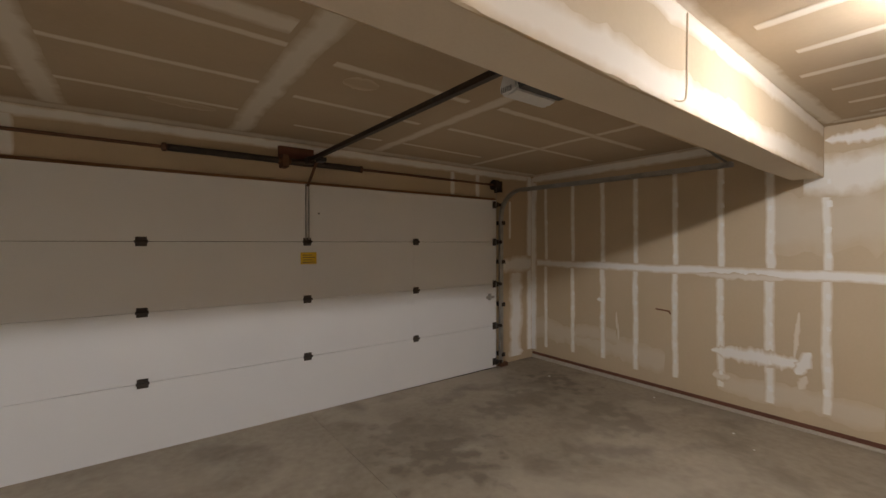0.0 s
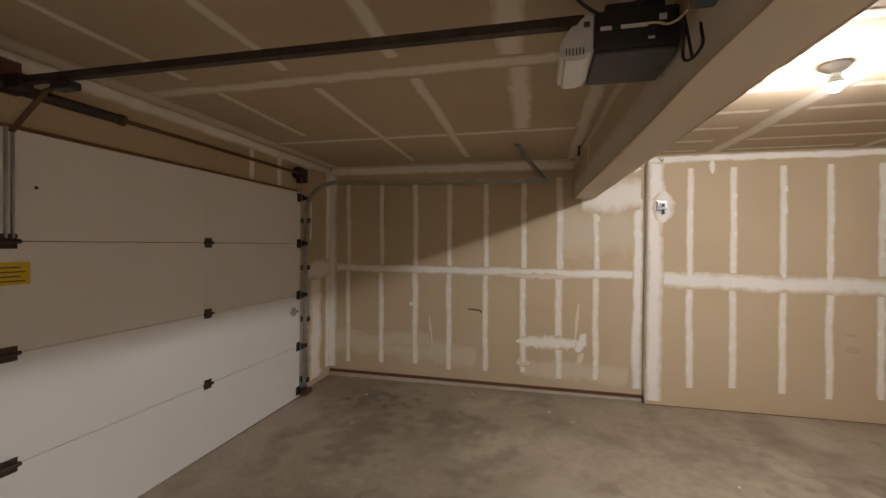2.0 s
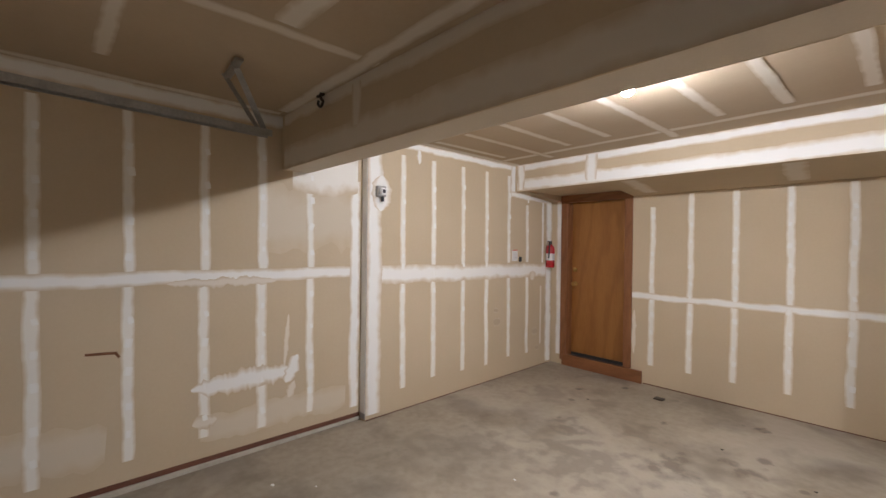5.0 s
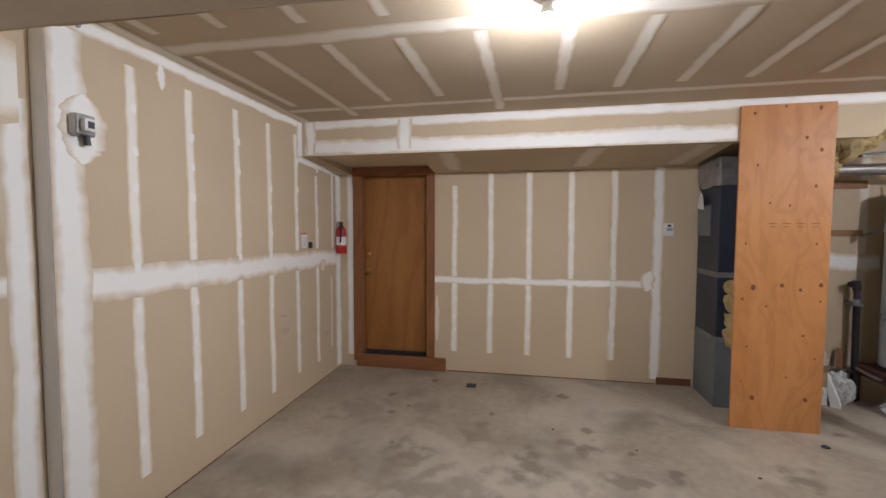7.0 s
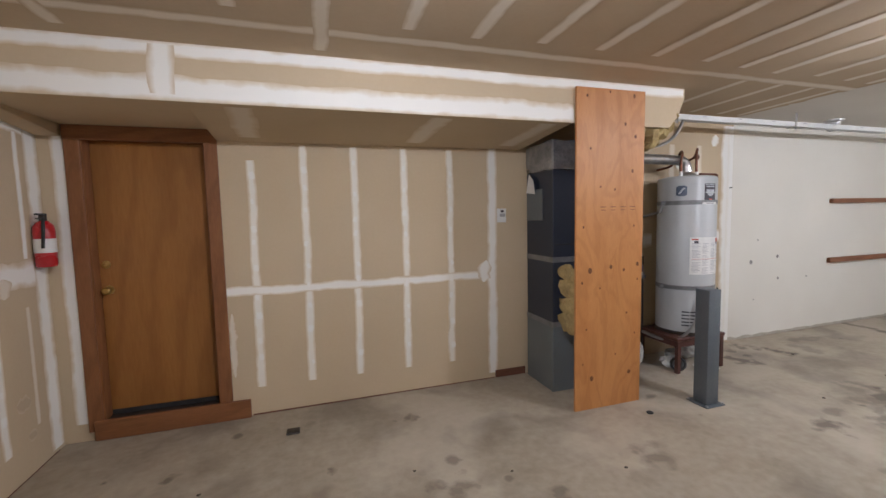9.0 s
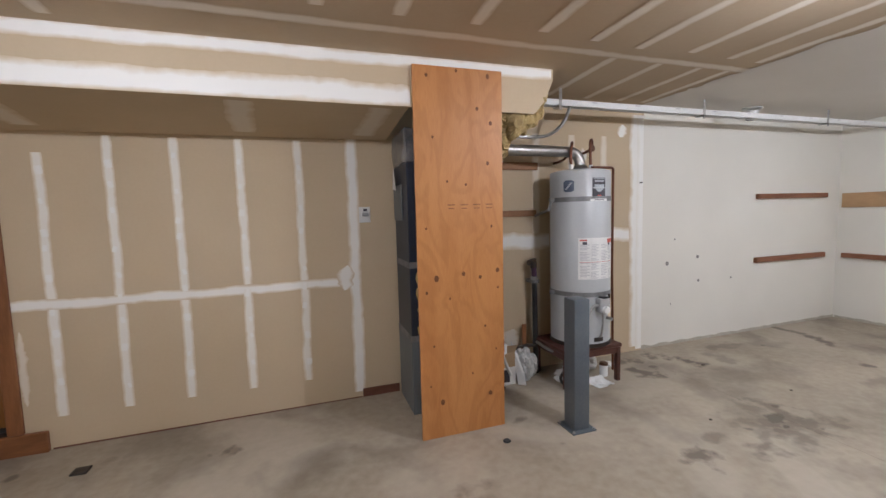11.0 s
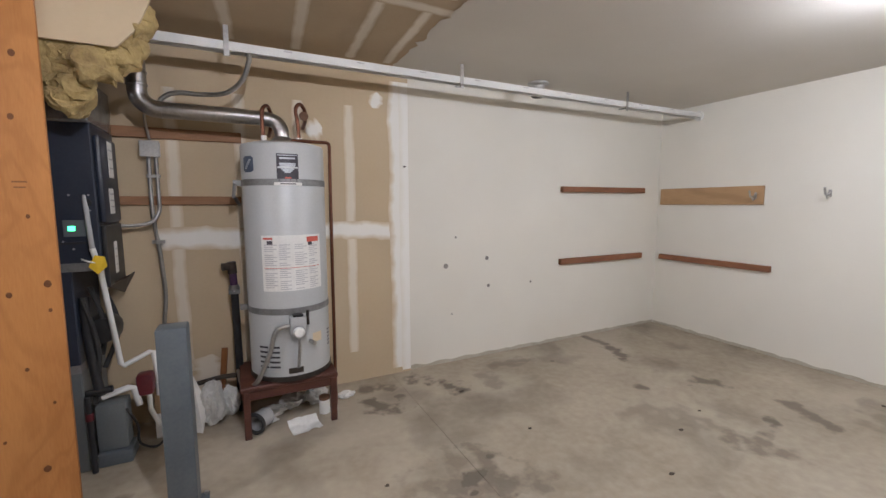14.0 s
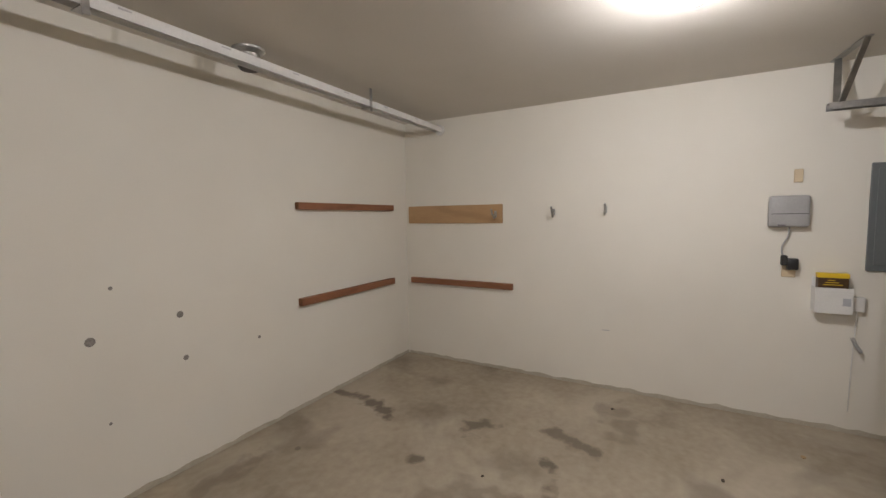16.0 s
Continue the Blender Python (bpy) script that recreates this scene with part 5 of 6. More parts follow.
part("warning_sign", arc_patch(58, 66, 1.205, 1.228, 0.0028), M["ink"], lab)
part("warning_sign", arc_patch(114, 120, 1.195, 1.215, 0.0034), M["ink"], lab)
part("warning_mark", arc_patch(53, 66, 1.235, 1.247, 0.003), M["print_red"], lab)
part("warning_mark", arc_patch(112, 132, 1.215, 1.247, 0.003), M["print_red"], lab)
bl = part("maker_label", arc_patch(76, 104, 1.582, 1.75, 0.003), M["ink"], tank, "black maker label with a silver shield")
part("border", arc_patch(77.5, 102.5, 1.738, 1.743, 0.0034), M["silver_print"], bl)
part("emblem", arc_patch(80, 100, 1.718, 1.728, 0.0036), M["silver_print"], bl)
for k in range(7):
    half = 10.5 * (1 - (k / 7.5) ** 2.2)
    part("shield_band", arc_patch(90 - half, 90 + half, 1.688 - 0.0085 * k, 1.6955 - 0.0085 * k, 0.0036, 4), M["silver_print"], bl)
part("shield_bar", arc_patch(77, 103, 1.664, 1.674, 0.0041), M["tank"], bl)
part("emblem", arc_patch(86, 94, 1.603, 1.611, 0.0036), M["print_red"], bl)
part("white_strip", arc_patch(72, 108, 1.562, 1.58, 0.0052), M["paper_white"], tank)
part("strip_print", arc_patch(80, 100, 1.568, 1.574, 0.0058), M["ink"], tank)
rl = part("round_label", arc_patch(23, 43, 1.65, 1.73, 0.003), M["blue_label"], tank, "blue and silver emblem sticker")
part("label_edge", arc_patch(26, 40, 1.642, 1.65, 0.003), M["blue_label"], rl)
part("label_edge", arc_patch(26, 40, 1.73, 1.738, 0.003), M["blue_label"], rl)
for k in range(5):
    part("emblem_stroke", arc_patch(26 + 2.2 * k, 31 + 2.2 * k, 1.662 + 0.012 * k, 1.67 + 0.012 * k, 0.0036, 3), M["silver_print"], rl)
for k in range(5):
    part("vent_slot", arc_patch(38, 52, 0.425 + 0.032 * k, 0.437 + 0.032 * k, 0.0015), M["ink"], tank)
    part("vent_slot", arc_patch(54, 69, 0.425 + 0.032 * k, 0.437 + 0.032 * k, 0.0015), M["ink"], tank)
    part("vent_slot", arc_patch(150, 158, 0.5 + 0.025 * k, 0.508 + 0.025 * k, 0.0015), M["ink"], tank)
part("access_plate", arc_patch(80, 100, 0.385, 0.42, 0.004), M["dark_steel"], tank)
part("rating_plate", arc_patch(116, 132, 0.56, 0.62, 0.002), M["ivory"], tank)


def on_tank(deg, z, out=0.0):
    a = radians(deg)
    return Vector((HCX + (HR + out) * math.cos(a), HCY + (HR + out) * math.sin(a), z))


gv = part("gas_valve", boxed(-0.925, -0.825, -1.862, -1.79, 0.64, 0.76, bevel=0.012, segments=2), M["grey_plastic"], wh, "grey gas control valve", True)
part("dial", lathe(bmesh.new(), (-0.875, -1.79, 0.665), [(0.034, 0.0), (0.034, 0.014), (0.026, 0.024), (0.01, 0.026)], 24, "y"), M["white_plastic"], gv, "white control dial", True)
part("valve_cap", boxed(-0.905, -0.845, -1.84, -1.79, 0.76, 0.775, bevel=0.004), M["black"], gv)
part("knob", rod(bmesh.new(), (-0.935, -1.82, 0.7), (-0.935, -1.82, 0.79), 0.009, 10), M["dark_steel"], gv, "", True)
part("gas_flex", tube(bmesh.new(), smooth_line([(-0.83, -1.825, 0.7), (-0.77, -1.81, 0.7), (-0.735, -1.81, 0.66), (-0.71, -1.82, 0.56), (-0.67, -1.83, 0.46), (-0.62, -1.9, 0.34), (-0.55, -2.05, 0.28), (-0.52, -2.28, 0.3)]), 0.014, 10), M["galv"], wh, "grey flexible gas pipe", True)
part("burner_tube", tube(bmesh.new(), smooth_line([(-0.878, -1.83, 0.64), (-0.88, -1.825, 0.56), (-0.872, -1.83, 0.46), (-0.87, -1.85, 0.42)]), 0.009, 8), M["galv"], wh, "", True)
part("drain_valve", rod(bmesh.new(), on_tank(112, 0.575, -0.005), on_tank(112, 0.57, 0.05), 0.014, 12), M["galv"], wh, "", True)
part("pipe_nipple", rod(bmesh.new(), (-0.745, -2.07, 1.83), (-0.745, -2.07, 1.88), 0.017, 14), M["white_plastic"], wh, "", True)
part("pipe_nipple", rod(bmesh.new(), (-0.96, -2.09, 1.83), (-0.96, -2.09, 1.88), 0.017, 14), M["white_plastic"], wh, "", True)
part("copper_loop", tube(bmesh.new(), smooth_line([(-0.745, -2.07, 1.87), (-0.74, -2.07, 1.96), (-0.745, -2.06, 2.04), (-0.775, -2.1, 2.07), (-0.8, -2.16, 2.03), (-0.8, -2.25, 1.95), (-0.8, -2.41, 1.93)]), 0.012, 10), M["copper"], wh, "bent copper supply pipe", True)
part("copper_loop", tube(bmesh.new(), smooth_line([(-0.96, -2.09, 1.87), (-0.955, -2.09, 1.98), (-0.945, -2.08, 2.06), (-0.975, -2.1, 2.1), (-1.01, -2.14, 2.07), (-1.02, -2.2, 2.02), (-1.03, -2.41, 2.0)]), 0.012, 10), M["copper"], wh, "bent copper supply pipe", True)
part("stop_valve", lathe(bmesh.new(), (-1.0, -2.12, 2.03), [(0.012, -0.02), (0.03, -0.012), (0.03, 0.0), (0.012, 0.008)], 16, "y"), M["rust_steel"], wh, "red-brown valve wheel", True)
part("relief_pipe", tube(bmesh.new(), [(-0.9, -2.0, 1.85), (-1.12, -2.02, 1.852), (-1.136, -2.02, 1.845), (-1.14, -2.02, 1.83), (-1.135, -2.02, 1.0), (-1.125, -1.99, 0.05)], 0.011, 10), M["copper"], wh, "long copper relief pipe", True)

st = thing("heater_stand", (-0.82, -2.1, fz(-0.8, -2.1)), "dark red-brown low wooden table used as a stand", "stand")
part("tabletop", boxed(-1.12, -0.53, -2.36, -1.87, 0.3, 0.332, bevel=0.006), M["stand"], st)
part("apron", boxed(-1.1, -0.55, -1.9, -1.88, 0.245, 0.3, bevel=0.003), M["stand"], st)
part("apron", boxed(-1.1, -0.55, -2.35, -2.33, 0.245, 0.3, bevel=0.003), M["stand"], st)
part("apron", boxed(-1.11, -1.09, -2.33, -1.9, 0.245, 0.3, bevel=0.003), M["stand"], st)
part("apron", boxed(-0.56, -0.54, -2.33, -1.9, 0.245, 0.3, bevel=0.003), M["stand"], st)
for x, y in ((-0.565, -1.895), (-1.09, -1.895), (-0.565, -2.335), (-1.09, -2.335)):
    bm = boxed(x - 0.02, x + 0.02, y - 0.02, y + 0.02, fz(x, y), 0.3, bevel=0.004)
    part("leg", bm, M["stand"], st)

vp = thing("flue_pipe", (-0.5, -2.15, 2.0), "shiny aluminium flue pipe with elbows", "flue pipe")
part("draft_hood", lathe(bmesh.new(), (HCX, HCY, 0), [(0.07, 1.838), (0.075, 1.85), (0.05, 1.88)], 24), M["duct"], vp, "", True)
line = smooth_line([(HCX, HCY, 1.86), (HCX, HCY, 1.9), (HCX + 0.015, HCY - 0.01, 1.955), (HCX + 0.07, HCY - 0.02, 1.99), (-0.6, -2.14, 2.0)], 8)
part("elbow", tube(bmesh.new(), line, 0.045, 20), M["duct"], vp, "", True)
part("pipe_run", rod(bmesh.new(), (-0.62, -2.14, 2.0), (-0.2, -2.17, 2.005), 0.047, 24), M["duct"], vp, "", True)
line = smooth_line([(-0.21, -2.17, 2.005), (-0.15, -2.172, 2.015), (-0.1, -2.172, 2.06), (-0.09, -2.172, 2.12), (-0.09, -2.172, 2.3), (-0.09, -2.172, 2.46)], 8)
part("elbow", tube(bmesh.new(), line, 0.05, 20), M["duct"], vp, "", True)
for z in (2.13, 2.2):
    part("joint_ring", lathe(bmesh.new(), (-0.09, -2.172, z), [(0.05, 0), (0.054, 0.004), (0.054, 0.014), (0.05, 0.018)], 24), M["duct"], vp, "", True)
part("furnace_flue", tube(bmesh.new(), smooth_line([(0.35, -2.15, 2.08), (0.2, -2.15, 2.12), (0.05, -2.16, 2.22), (-0.04, -2.17, 2.3)]), 0.05, 18), M["foil"], vp, "crinkled foil flue branch", True)

fc = tagged(part("flexible_conduit", tube(bmesh.new(), smooth_line([(-0.17, -2.22, 2.0), (-0.2, -2.22, 2.08), (-0.28, -2.2, 2.12), (-0.42, -2.18, 2.12), (-0.55, -2.12, 2.13), (-0.64, -2.06, 2.2), (-0.68, -2.02, 2.3), (-0.68, -2.0, 2.345)]), 0.014, 10), M["galv"], None, "", True), "grey flexible metal conduit hanging in a curve", "conduit")
eb = thing("junction_box", (-0.1, SOUTH, 1.8), "grey steel junction box with conduits running down", "junction box")
part("box", boxed(-0.15, -0.05, SOUTH + 0.02, SOUTH + 0.07, 1.75, 1.845, bevel=0.006), M["white_plastic"], eb)
part("cover", boxed(-0.153, -0.047, SOUTH + 0.07, SOUTH + 0.074, 1.747, 1.848, bevel=0.003), M["galv"], eb)
part("conduit", tube(bmesh.new(), smooth_line([(-0.125, SOUTH + 0.04, 1.75), (-0.125, SOUTH + 0.04, 1.5), (-0.12, SOUTH + 0.05, 1.4), (-0.06, SOUTH + 0.08, 1.33), (0.1, SOUTH + 0.1, 1.32)]), 0.011, 10), M["galv"], eb, "", True)
part("conduit", tube(bmesh.new(), smooth_line([(-0.085, SOUTH + 0.03, 1.75), (-0.085, SOUTH + 0.03, 1.4), (-0.11, SOUTH + 0.03, 1.1), (-0.12, SOUTH + 0.03, 0.85), (-0.1, SOUTH + 0.03, 0.65), (-0.09, SOUTH + 0.03, 0.3)]), 0.012, 10), M["galv"], eb, "", True)
part("conduit", tube(bmesh.new(), [(-0.1, SOUTH + 0.04, 1.845), (-0.09, SOUTH + 0.08, 1.95), (-0.09, SOUTH + 0.1, 2.0)], 0.008, 8), M["galv"], eb, "", True)
for z in (1.62, 1.2):
    part("conduit_clip", boxed(-0.14, -0.07, SOUTH + 0.012, SOUTH + 0.05, z, z + 0.02), M["galv"], eb)
for x0, x1, z0, z1 in ((-0.62, 0.1, 1.868, 1.936), (-0.6, 0.1, 1.447, 1.503)):
    lg = thing("ledger_board", (-0.3, SOUTH, z0), "brown stained board nailed to the wall", "board", "boards behind the heater")
    part("board", boxed(x0, x1, SOUTH + 0.004, SOUTH + 0.024, z0, z1, bevel=0.003), M["ledger"], lg)

gp = thing("gas_pipe", (-0.52, -2.3, fz(-0.5, -2.3)), "upright black gas pipe with a valve on top", "pipe")
part("riser", rod(bmesh.new(), (-0.535, -2.32, fz(-0.5, -2.3)), (-0.525, -2.32, 0.86), 0.025, 16), M["black"], gp, "", True)
part("coupling", rod(bmesh.new(), (-0.525, -2.32, 0.855), (-0.525, -2.32, 0.9), 0.031, 16), M["galv"], gp, "", True)
part("upper_pipe", rod(bmesh.new(), (-0.525, -2.32, 0.9), (-0.52, -2.32, 1.01), 0.024, 16), M["purple"], gp, "", True)
bm = bmesh.new()
rod(bm, (-0.52, -2.32, 0.98), (-0.515, -2.32, 1.06), 0.03, 14)
rod(bm, (-0.52, -2.32, 1.03), (-0.46, -2.3, 1.03), 0.026, 14)
part("tee_fitting", bm, M["dark_steel"], gp, "", True)
part("side_pipe", tube(bmesh.new(), [(-0.53, -2.31, 0.26), (-0.42, -2.3, 0.27), (-0.25, -2.32, 0.24)], 0.016, 10), M["dark_steel"], gp, "", True)
part("wall_strap", boxed(-0.56, -0.49, SOUTH + 0.004, -2.29, 0.84, 0.87), M["strap"], gp)

pv = thing("drain_pipe", (0.05, -2.0, 0.3), "white plastic condensate pipe with a yellow tag", "pipe")
part("pipe", tube(bmesh.new(), [(0.12, -1.93, 1.22), (0.1, -1.95, 1.1), (0.06, -2.0, 0.56), (0.05, -2.01, 0.54), (-0.06, -2.1, 0.575), (-0.075, -2.11, 0.57), (-0.1, -2.11, 0.3)], 0.014, 10), M["white_plastic"], pv, "", True)
part("side_pipe", tube(bmesh.new(), [(0.16, -2.0, 0.38), (0.04, -2.03, 0.4), (0.02, -2.04, 0.39), (0.0, -2.05, 0.28)], 0.018, 10), M["white_plastic"], pv, "", True)
part("grey_tube", tube(bmesh.new(), [(0.14, -1.96, 1.5), (0.13, -1.94, 1.36), (0.12, -1.93, 1.22)], 0.012, 10), M["grey_plastic"], pv, "", True)
bm = bmesh.new()
slab(bm, [(0.13, -1.88, 1.13), (0.09, -1.87, 1.09), (0.05, -1.87, 1.13), (0.06, -1.88, 1.18), (0.1, -1.88, 1.19)], (0, -1, 0), 0.003)
part("tag", bm, M["yellow"], pv, "bright yellow tag")
part("tie", tube(bmesh.new(), smooth_line([(0.16, -1.9, 1.17), (0.13, -1.875, 1.16), (0.1, -1.88, 1.15)]), 0.004, 6), M["white_plastic"], pv, "", True)
part("fitting", boxed(-0.075, 0.01, -2.12, -2.03, 0.33, 0.46, bevel=0.02, segments=2), M["maroon"], pv, "dark red pump body", True)
part("union", rod(bmesh.new(), (-0.1, -2.11, 0.3), (-0.1, -2.11, 0.38), 0.026, 14), M["white_plastic"], pv, "", True)
part("tail_pipe", tube(bmesh.new(), [(-0.05, -2.05, 0.33), (-0.06, -2.0, 0.26), (-0.1, -1.99, 0.16)], 0.013, 10), M["white_plastic"], pv, "", True)
gc = thing("gas_cock", (0.195, -1.92, fz(0.2, -1.92)), "black iron gas cock and drip leg in front of the furnace", "gas valve")
part("body", tube(bmesh.new(), smooth_line([(0.2, -2.02, 0.95), (0.19, -2.0, 0.72), (0.17, -1.99, 0.5), (0.155, -1.98, 0.4)]), 0.024, 12), M["black"], gc, "", True)
part("cross_pipe", rod(bmesh.new(), (0.24, -1.975, 0.42), (0.1, -1.975, 0.43), 0.018, 12), M["black"], gc, "", True)
part("drip_leg", rod(bmesh.new(), (0.2, -1.925, 0.42), (0.195, -1.92, fz(0.2, -1.92)), 0.014, 12), M["black"], gc, "", True)
part("collar", rod(bmesh.new(), (0.199, -1.925, 0.29), (0.198, -1.924, 0.33), 0.019, 12), M["maroon"], gc, "dark red collar", True)
sk = thing("wood_stake", (-0.42, -2.31, fz(-0.42, -2.31)), "short rough brown stake leaning by the gas pipe", "stake")
part("stake", tube(bmesh.new(), [(-0.39, -2.27, fz(-0.4, -2.3)), (-0.42, -2.33, 0.2), (-0.445, -2.37, 0.45)], 0, section=[(-0.02, -0.008), (0.02, -0.008), (0.018, 0.008), (-0.018, 0.008)]), M["casing"], sk)

cpump = thing("condensate_pump", (0.1, -2.0, fz(0.1, -2.0)), "grey plastic condensate pump on the floor", "pump")
f1 = fz(0.1, -2)
part("tank", boxed(0.03, 0.19, -2.1, -1.945, f1, 0.07, bevel=0.01, segments=2), M["post"], cpump, "", True)
part("housing", boxed(0.05, 0.19, -2.1, -1.97, 0.07, 0.34, bevel=0.012, segments=2), M["furnace_grey"], cpump, "", True)
part("cord", tube(bmesh.new(), smooth_line([(0.05, -1.98, 0.3), (0.0, -1.96, 0.2), (0.0, -1.98, 0.08), (-0.06, -2.05, 0.0), (-0.1, -2.1, 0.01)]), 0.007, 8), M["rubber"], cpump, "", True)

po = thing("bollard", (-0.28, -1.37, fz(-0.28, -1.37)), "square grey painted steel bollard bolted to the floor", "bollard")
b0 = fz(-0.28, -1.37)
part("post", boxed(-0.342, -0.222, -1.43, -1.31, b0 + 0.008, 0.9, bevel=0.006, segments=2), M["post"], po, "", True)
part("base_plate", boxed(-0.377, -0.187, -1.465, -1.275, b0, b0 + 0.009, bevel=0.003), M["post"], po)
for sx in (-1, 1):
    for sy in (-1, 1):
        part("bolt", rod(bmesh.new(), (-0.28 + sx * 0.08 - 0.002, -1.37 + sy * 0.08, b0 + 0.009), (-0.282 + sx * 0.08, -1.37 + sy * 0.08, b0 + 0.02), 0.01, 6), M["galv"], po)

ca = thing("cardboard_box", (-0.14, -2.25, fz(-0.1, -2.25)), "open brown cardboard box with white lower half", "box")
c0 = fz(-0.1, -2.25)
bm = bmesh.new()
for a in ((-0.235, -0.05, -2.17, -2.166), (-0.235, -0.05, -2.37, -2.366), (-0.235, -0.231, -2.37, -2.166), (-0.054, -0.05, -2.37, -2.166)):
    box(bm, *a, c0, 0.28)
box(bm, -0.235, -0.05, -2.37, -2.166, c0, c0 + 0.005)
cb = part("walls", bm, M["carton"], ca)
part("white_panel", boxed(-0.237, -0.048, -2.168, -2.163, c0, 0.15), M["paper_white"], ca)
part("picture", boxed(-0.18, -0.12, -2.1655, -2.161, 0.02, 0.13), M["ink"], ca)
bm = bmesh.new()
slab(bm, [(-0.235, -2.17, 0.28), (-0.05, -2.17, 0.28), (-0.04, -2.13, 0.36), (-0.24, -2.13, 0.35)], (0, 0.9, -0.4), 0.004)
part("flap", bm, M["carton"], ca)
bm = bmesh.new()
slab(bm, [(-0.235, -2.37, 0.28), (-0.05, -2.37, 0.28), (-0.06, -2.4, 0.36), (-0.23, -2.4, 0.37)], (0, 0.9, 0.4), 0.004)
part("flap", bm, M["carton"], ca)
sh = thing("white_board", (-0.3, -2.2, fz(-0.3, -2.2)), "white card leaning against the box", "card")
bm = bmesh.new()
slab(bm, [(-0.25, -2.14, c0), (-0.3, -2.1, c0), (-0.33, -2.2, 0.14), (-0.245, -2.26, 0.34)], (-0.6, 0.6, 0.2), 0.006)
part("card", bm, M["paper_white"], sh)


def crumpled(name, at, size, mat, label, category, seed, parent_name="sheet"):
    t = thing(name, (at[0], at[1], fz(at[0], at[1])), label, category)
    bm = bmesh.new()
    bmesh.ops.create_icosphere(bm, subdivisions=4, radius=1.0)
    for v in bm.verts:
        d = v.co.normalized()
        r = 1 + 0.34 * noise.noise(d * 2.1 + Vector((seed, 0, 0))) + 0.2 * abs(noise.noise(d * 5.3 + Vector((0, seed, 0)))) + 0.08 * noise.noise(d * 13)
        v.co = Vector((at[0] + d.x * r * size[0], at[1] + d.y * r * size[1], max(fz(at[0], at[1]) + 0.001, fz(at[0], at[1]) + size[2] * (0.9 + d.z * r))))
    part(parent_name, bm, M[mat], t)
    return t


crumpled("plastic_bag", (-0.36, -2.24), (0.07, 0.09, 0.14), "bag", "crumpled white plastic bag on the floor", "bag", 2.0, "bag")
crumpled("plastic_bag", (-0.46, -2.3), (0.06, 0.07, 0.1), "bag", "crumpled clear plastic bag of fittings", "bag", 5.0, "bag")
crumpled("paper_wad", (-0.72, -2.15), (0.08, 0.06, 0.03), "paper_white", "crumpled white paper under the stand", "paper", 8.0)
crumpled("plastic_bag", (-0.86, -2.22), (0.08, 0.07, 0.05), "bag", "crumpled clear plastic bag under the stand", "bag", 11.0, "bag")
crumpled("paper_wad", (-1.02, -2.2), (0.08, 0.06, 0.065), "paper_white", "crumpled white packaging under the stand", "paper", 14.0)
crumpled("paper_wad", (-1.24, -2.18), (0.06, 0.04, 0.022), "paper_white", "crumpled white paper beside the stand", "paper", 17.0)


def lying_sheet(x, y, w, d, turn, seed, mat="paper_white"):
    t = thing("paper_sheet", (x, y, fz(x, y)), "creased white printed sheet on the floor", "paper")
    bm = bmesh.new()
    n = 8
    g = [[bm.verts.new((0, 0, 0)) for _ in range(n + 1)] for _ in range(n + 1)]
    for i in range(n + 1):
        for k in range(n + 1):
            u, v = (i / n - 0.5) * w, (k / n - 0.5) * d
            c, s = math.cos(turn), math.sin(turn)
            g[i][k].co = (x + u * c - v * s, y + u * s + v * c, fz(x, y) + 0.006 + 0.02 * abs(noise.noise((u * 14, v * 14, seed))) + 0.1 * max(0, -v / d - 0.2))
    for i in range(n):
        for k in range(n):
            bm.faces.new((g[i][k], g[i + 1][k], g[i + 1][k + 1], g[i][k + 1]))
    part("sheet", bm, M[mat], t)


lying_sheet(-0.9, -1.88, 0.19, 0.15, 0.15, 3)
lying_sheet(-0.66, -2.06, 0.16, 0.12, 0.5, 6)
bm = bmesh.new()
ct = thing("tin_can", (-1.05, -2.02, fz(-1.05, -2.02)), "small dark tin can with a white label", "can")
part("can", lathe(bm, (-1.05, -2.02, fz(-1, -2)), [(0.034, 0.0), (0.036, 0.002), (0.036, 0.1), (0.033, 0.102)], 24), M["paper_white"], ct, "", True)
part("lid", lathe(bmesh.new(), (-1.05, -2.02, fz(-1, -2) + 0.1), [(0.037, 0.0), (0.037, 0.02), (0.03, 0.024)], 24), M["rust_steel"], ct, "", True)
tp = thing("tape_roll", (-0.62, -2.0, fz(-0.62, -2.0)), "black rimmed roll lying on its side under the stand", "roll")
rc = Vector((-0.64, -1.97, fz(-0.64, -1.97) + 0.073))
turned = Matrix.Rotation(radians(52), 3, "Z")
bm = bmesh.new()
tube(bm, [(rc.x + 0.055, rc.y + 0.06 * math.cos(2 * math.pi * k / 24), rc.z + 0.06 * math.sin(2 * math.pi * k / 24)) for k in range(25)], 0.012, 8)
bmesh.ops.rotate(bm, cent=rc, matrix=turned, verts=bm.verts)
part("rim", bm, M["rubber"], tp, "", True)
bm = lathe(bmesh.new(), (rc.x - 0.06, rc.y, rc.z), [(0.03, 0.0), (0.057, 0.003), (0.056, 0.112), (0.046, 0.112), (0.046, 0.02), (0.01, 0.018)], 24, "x")
bmesh.ops.rotate(bm, cent=rc, matrix=turned, verts=bm.verts)
part("drum", bm, M["grey_plastic"], tp, "", True)

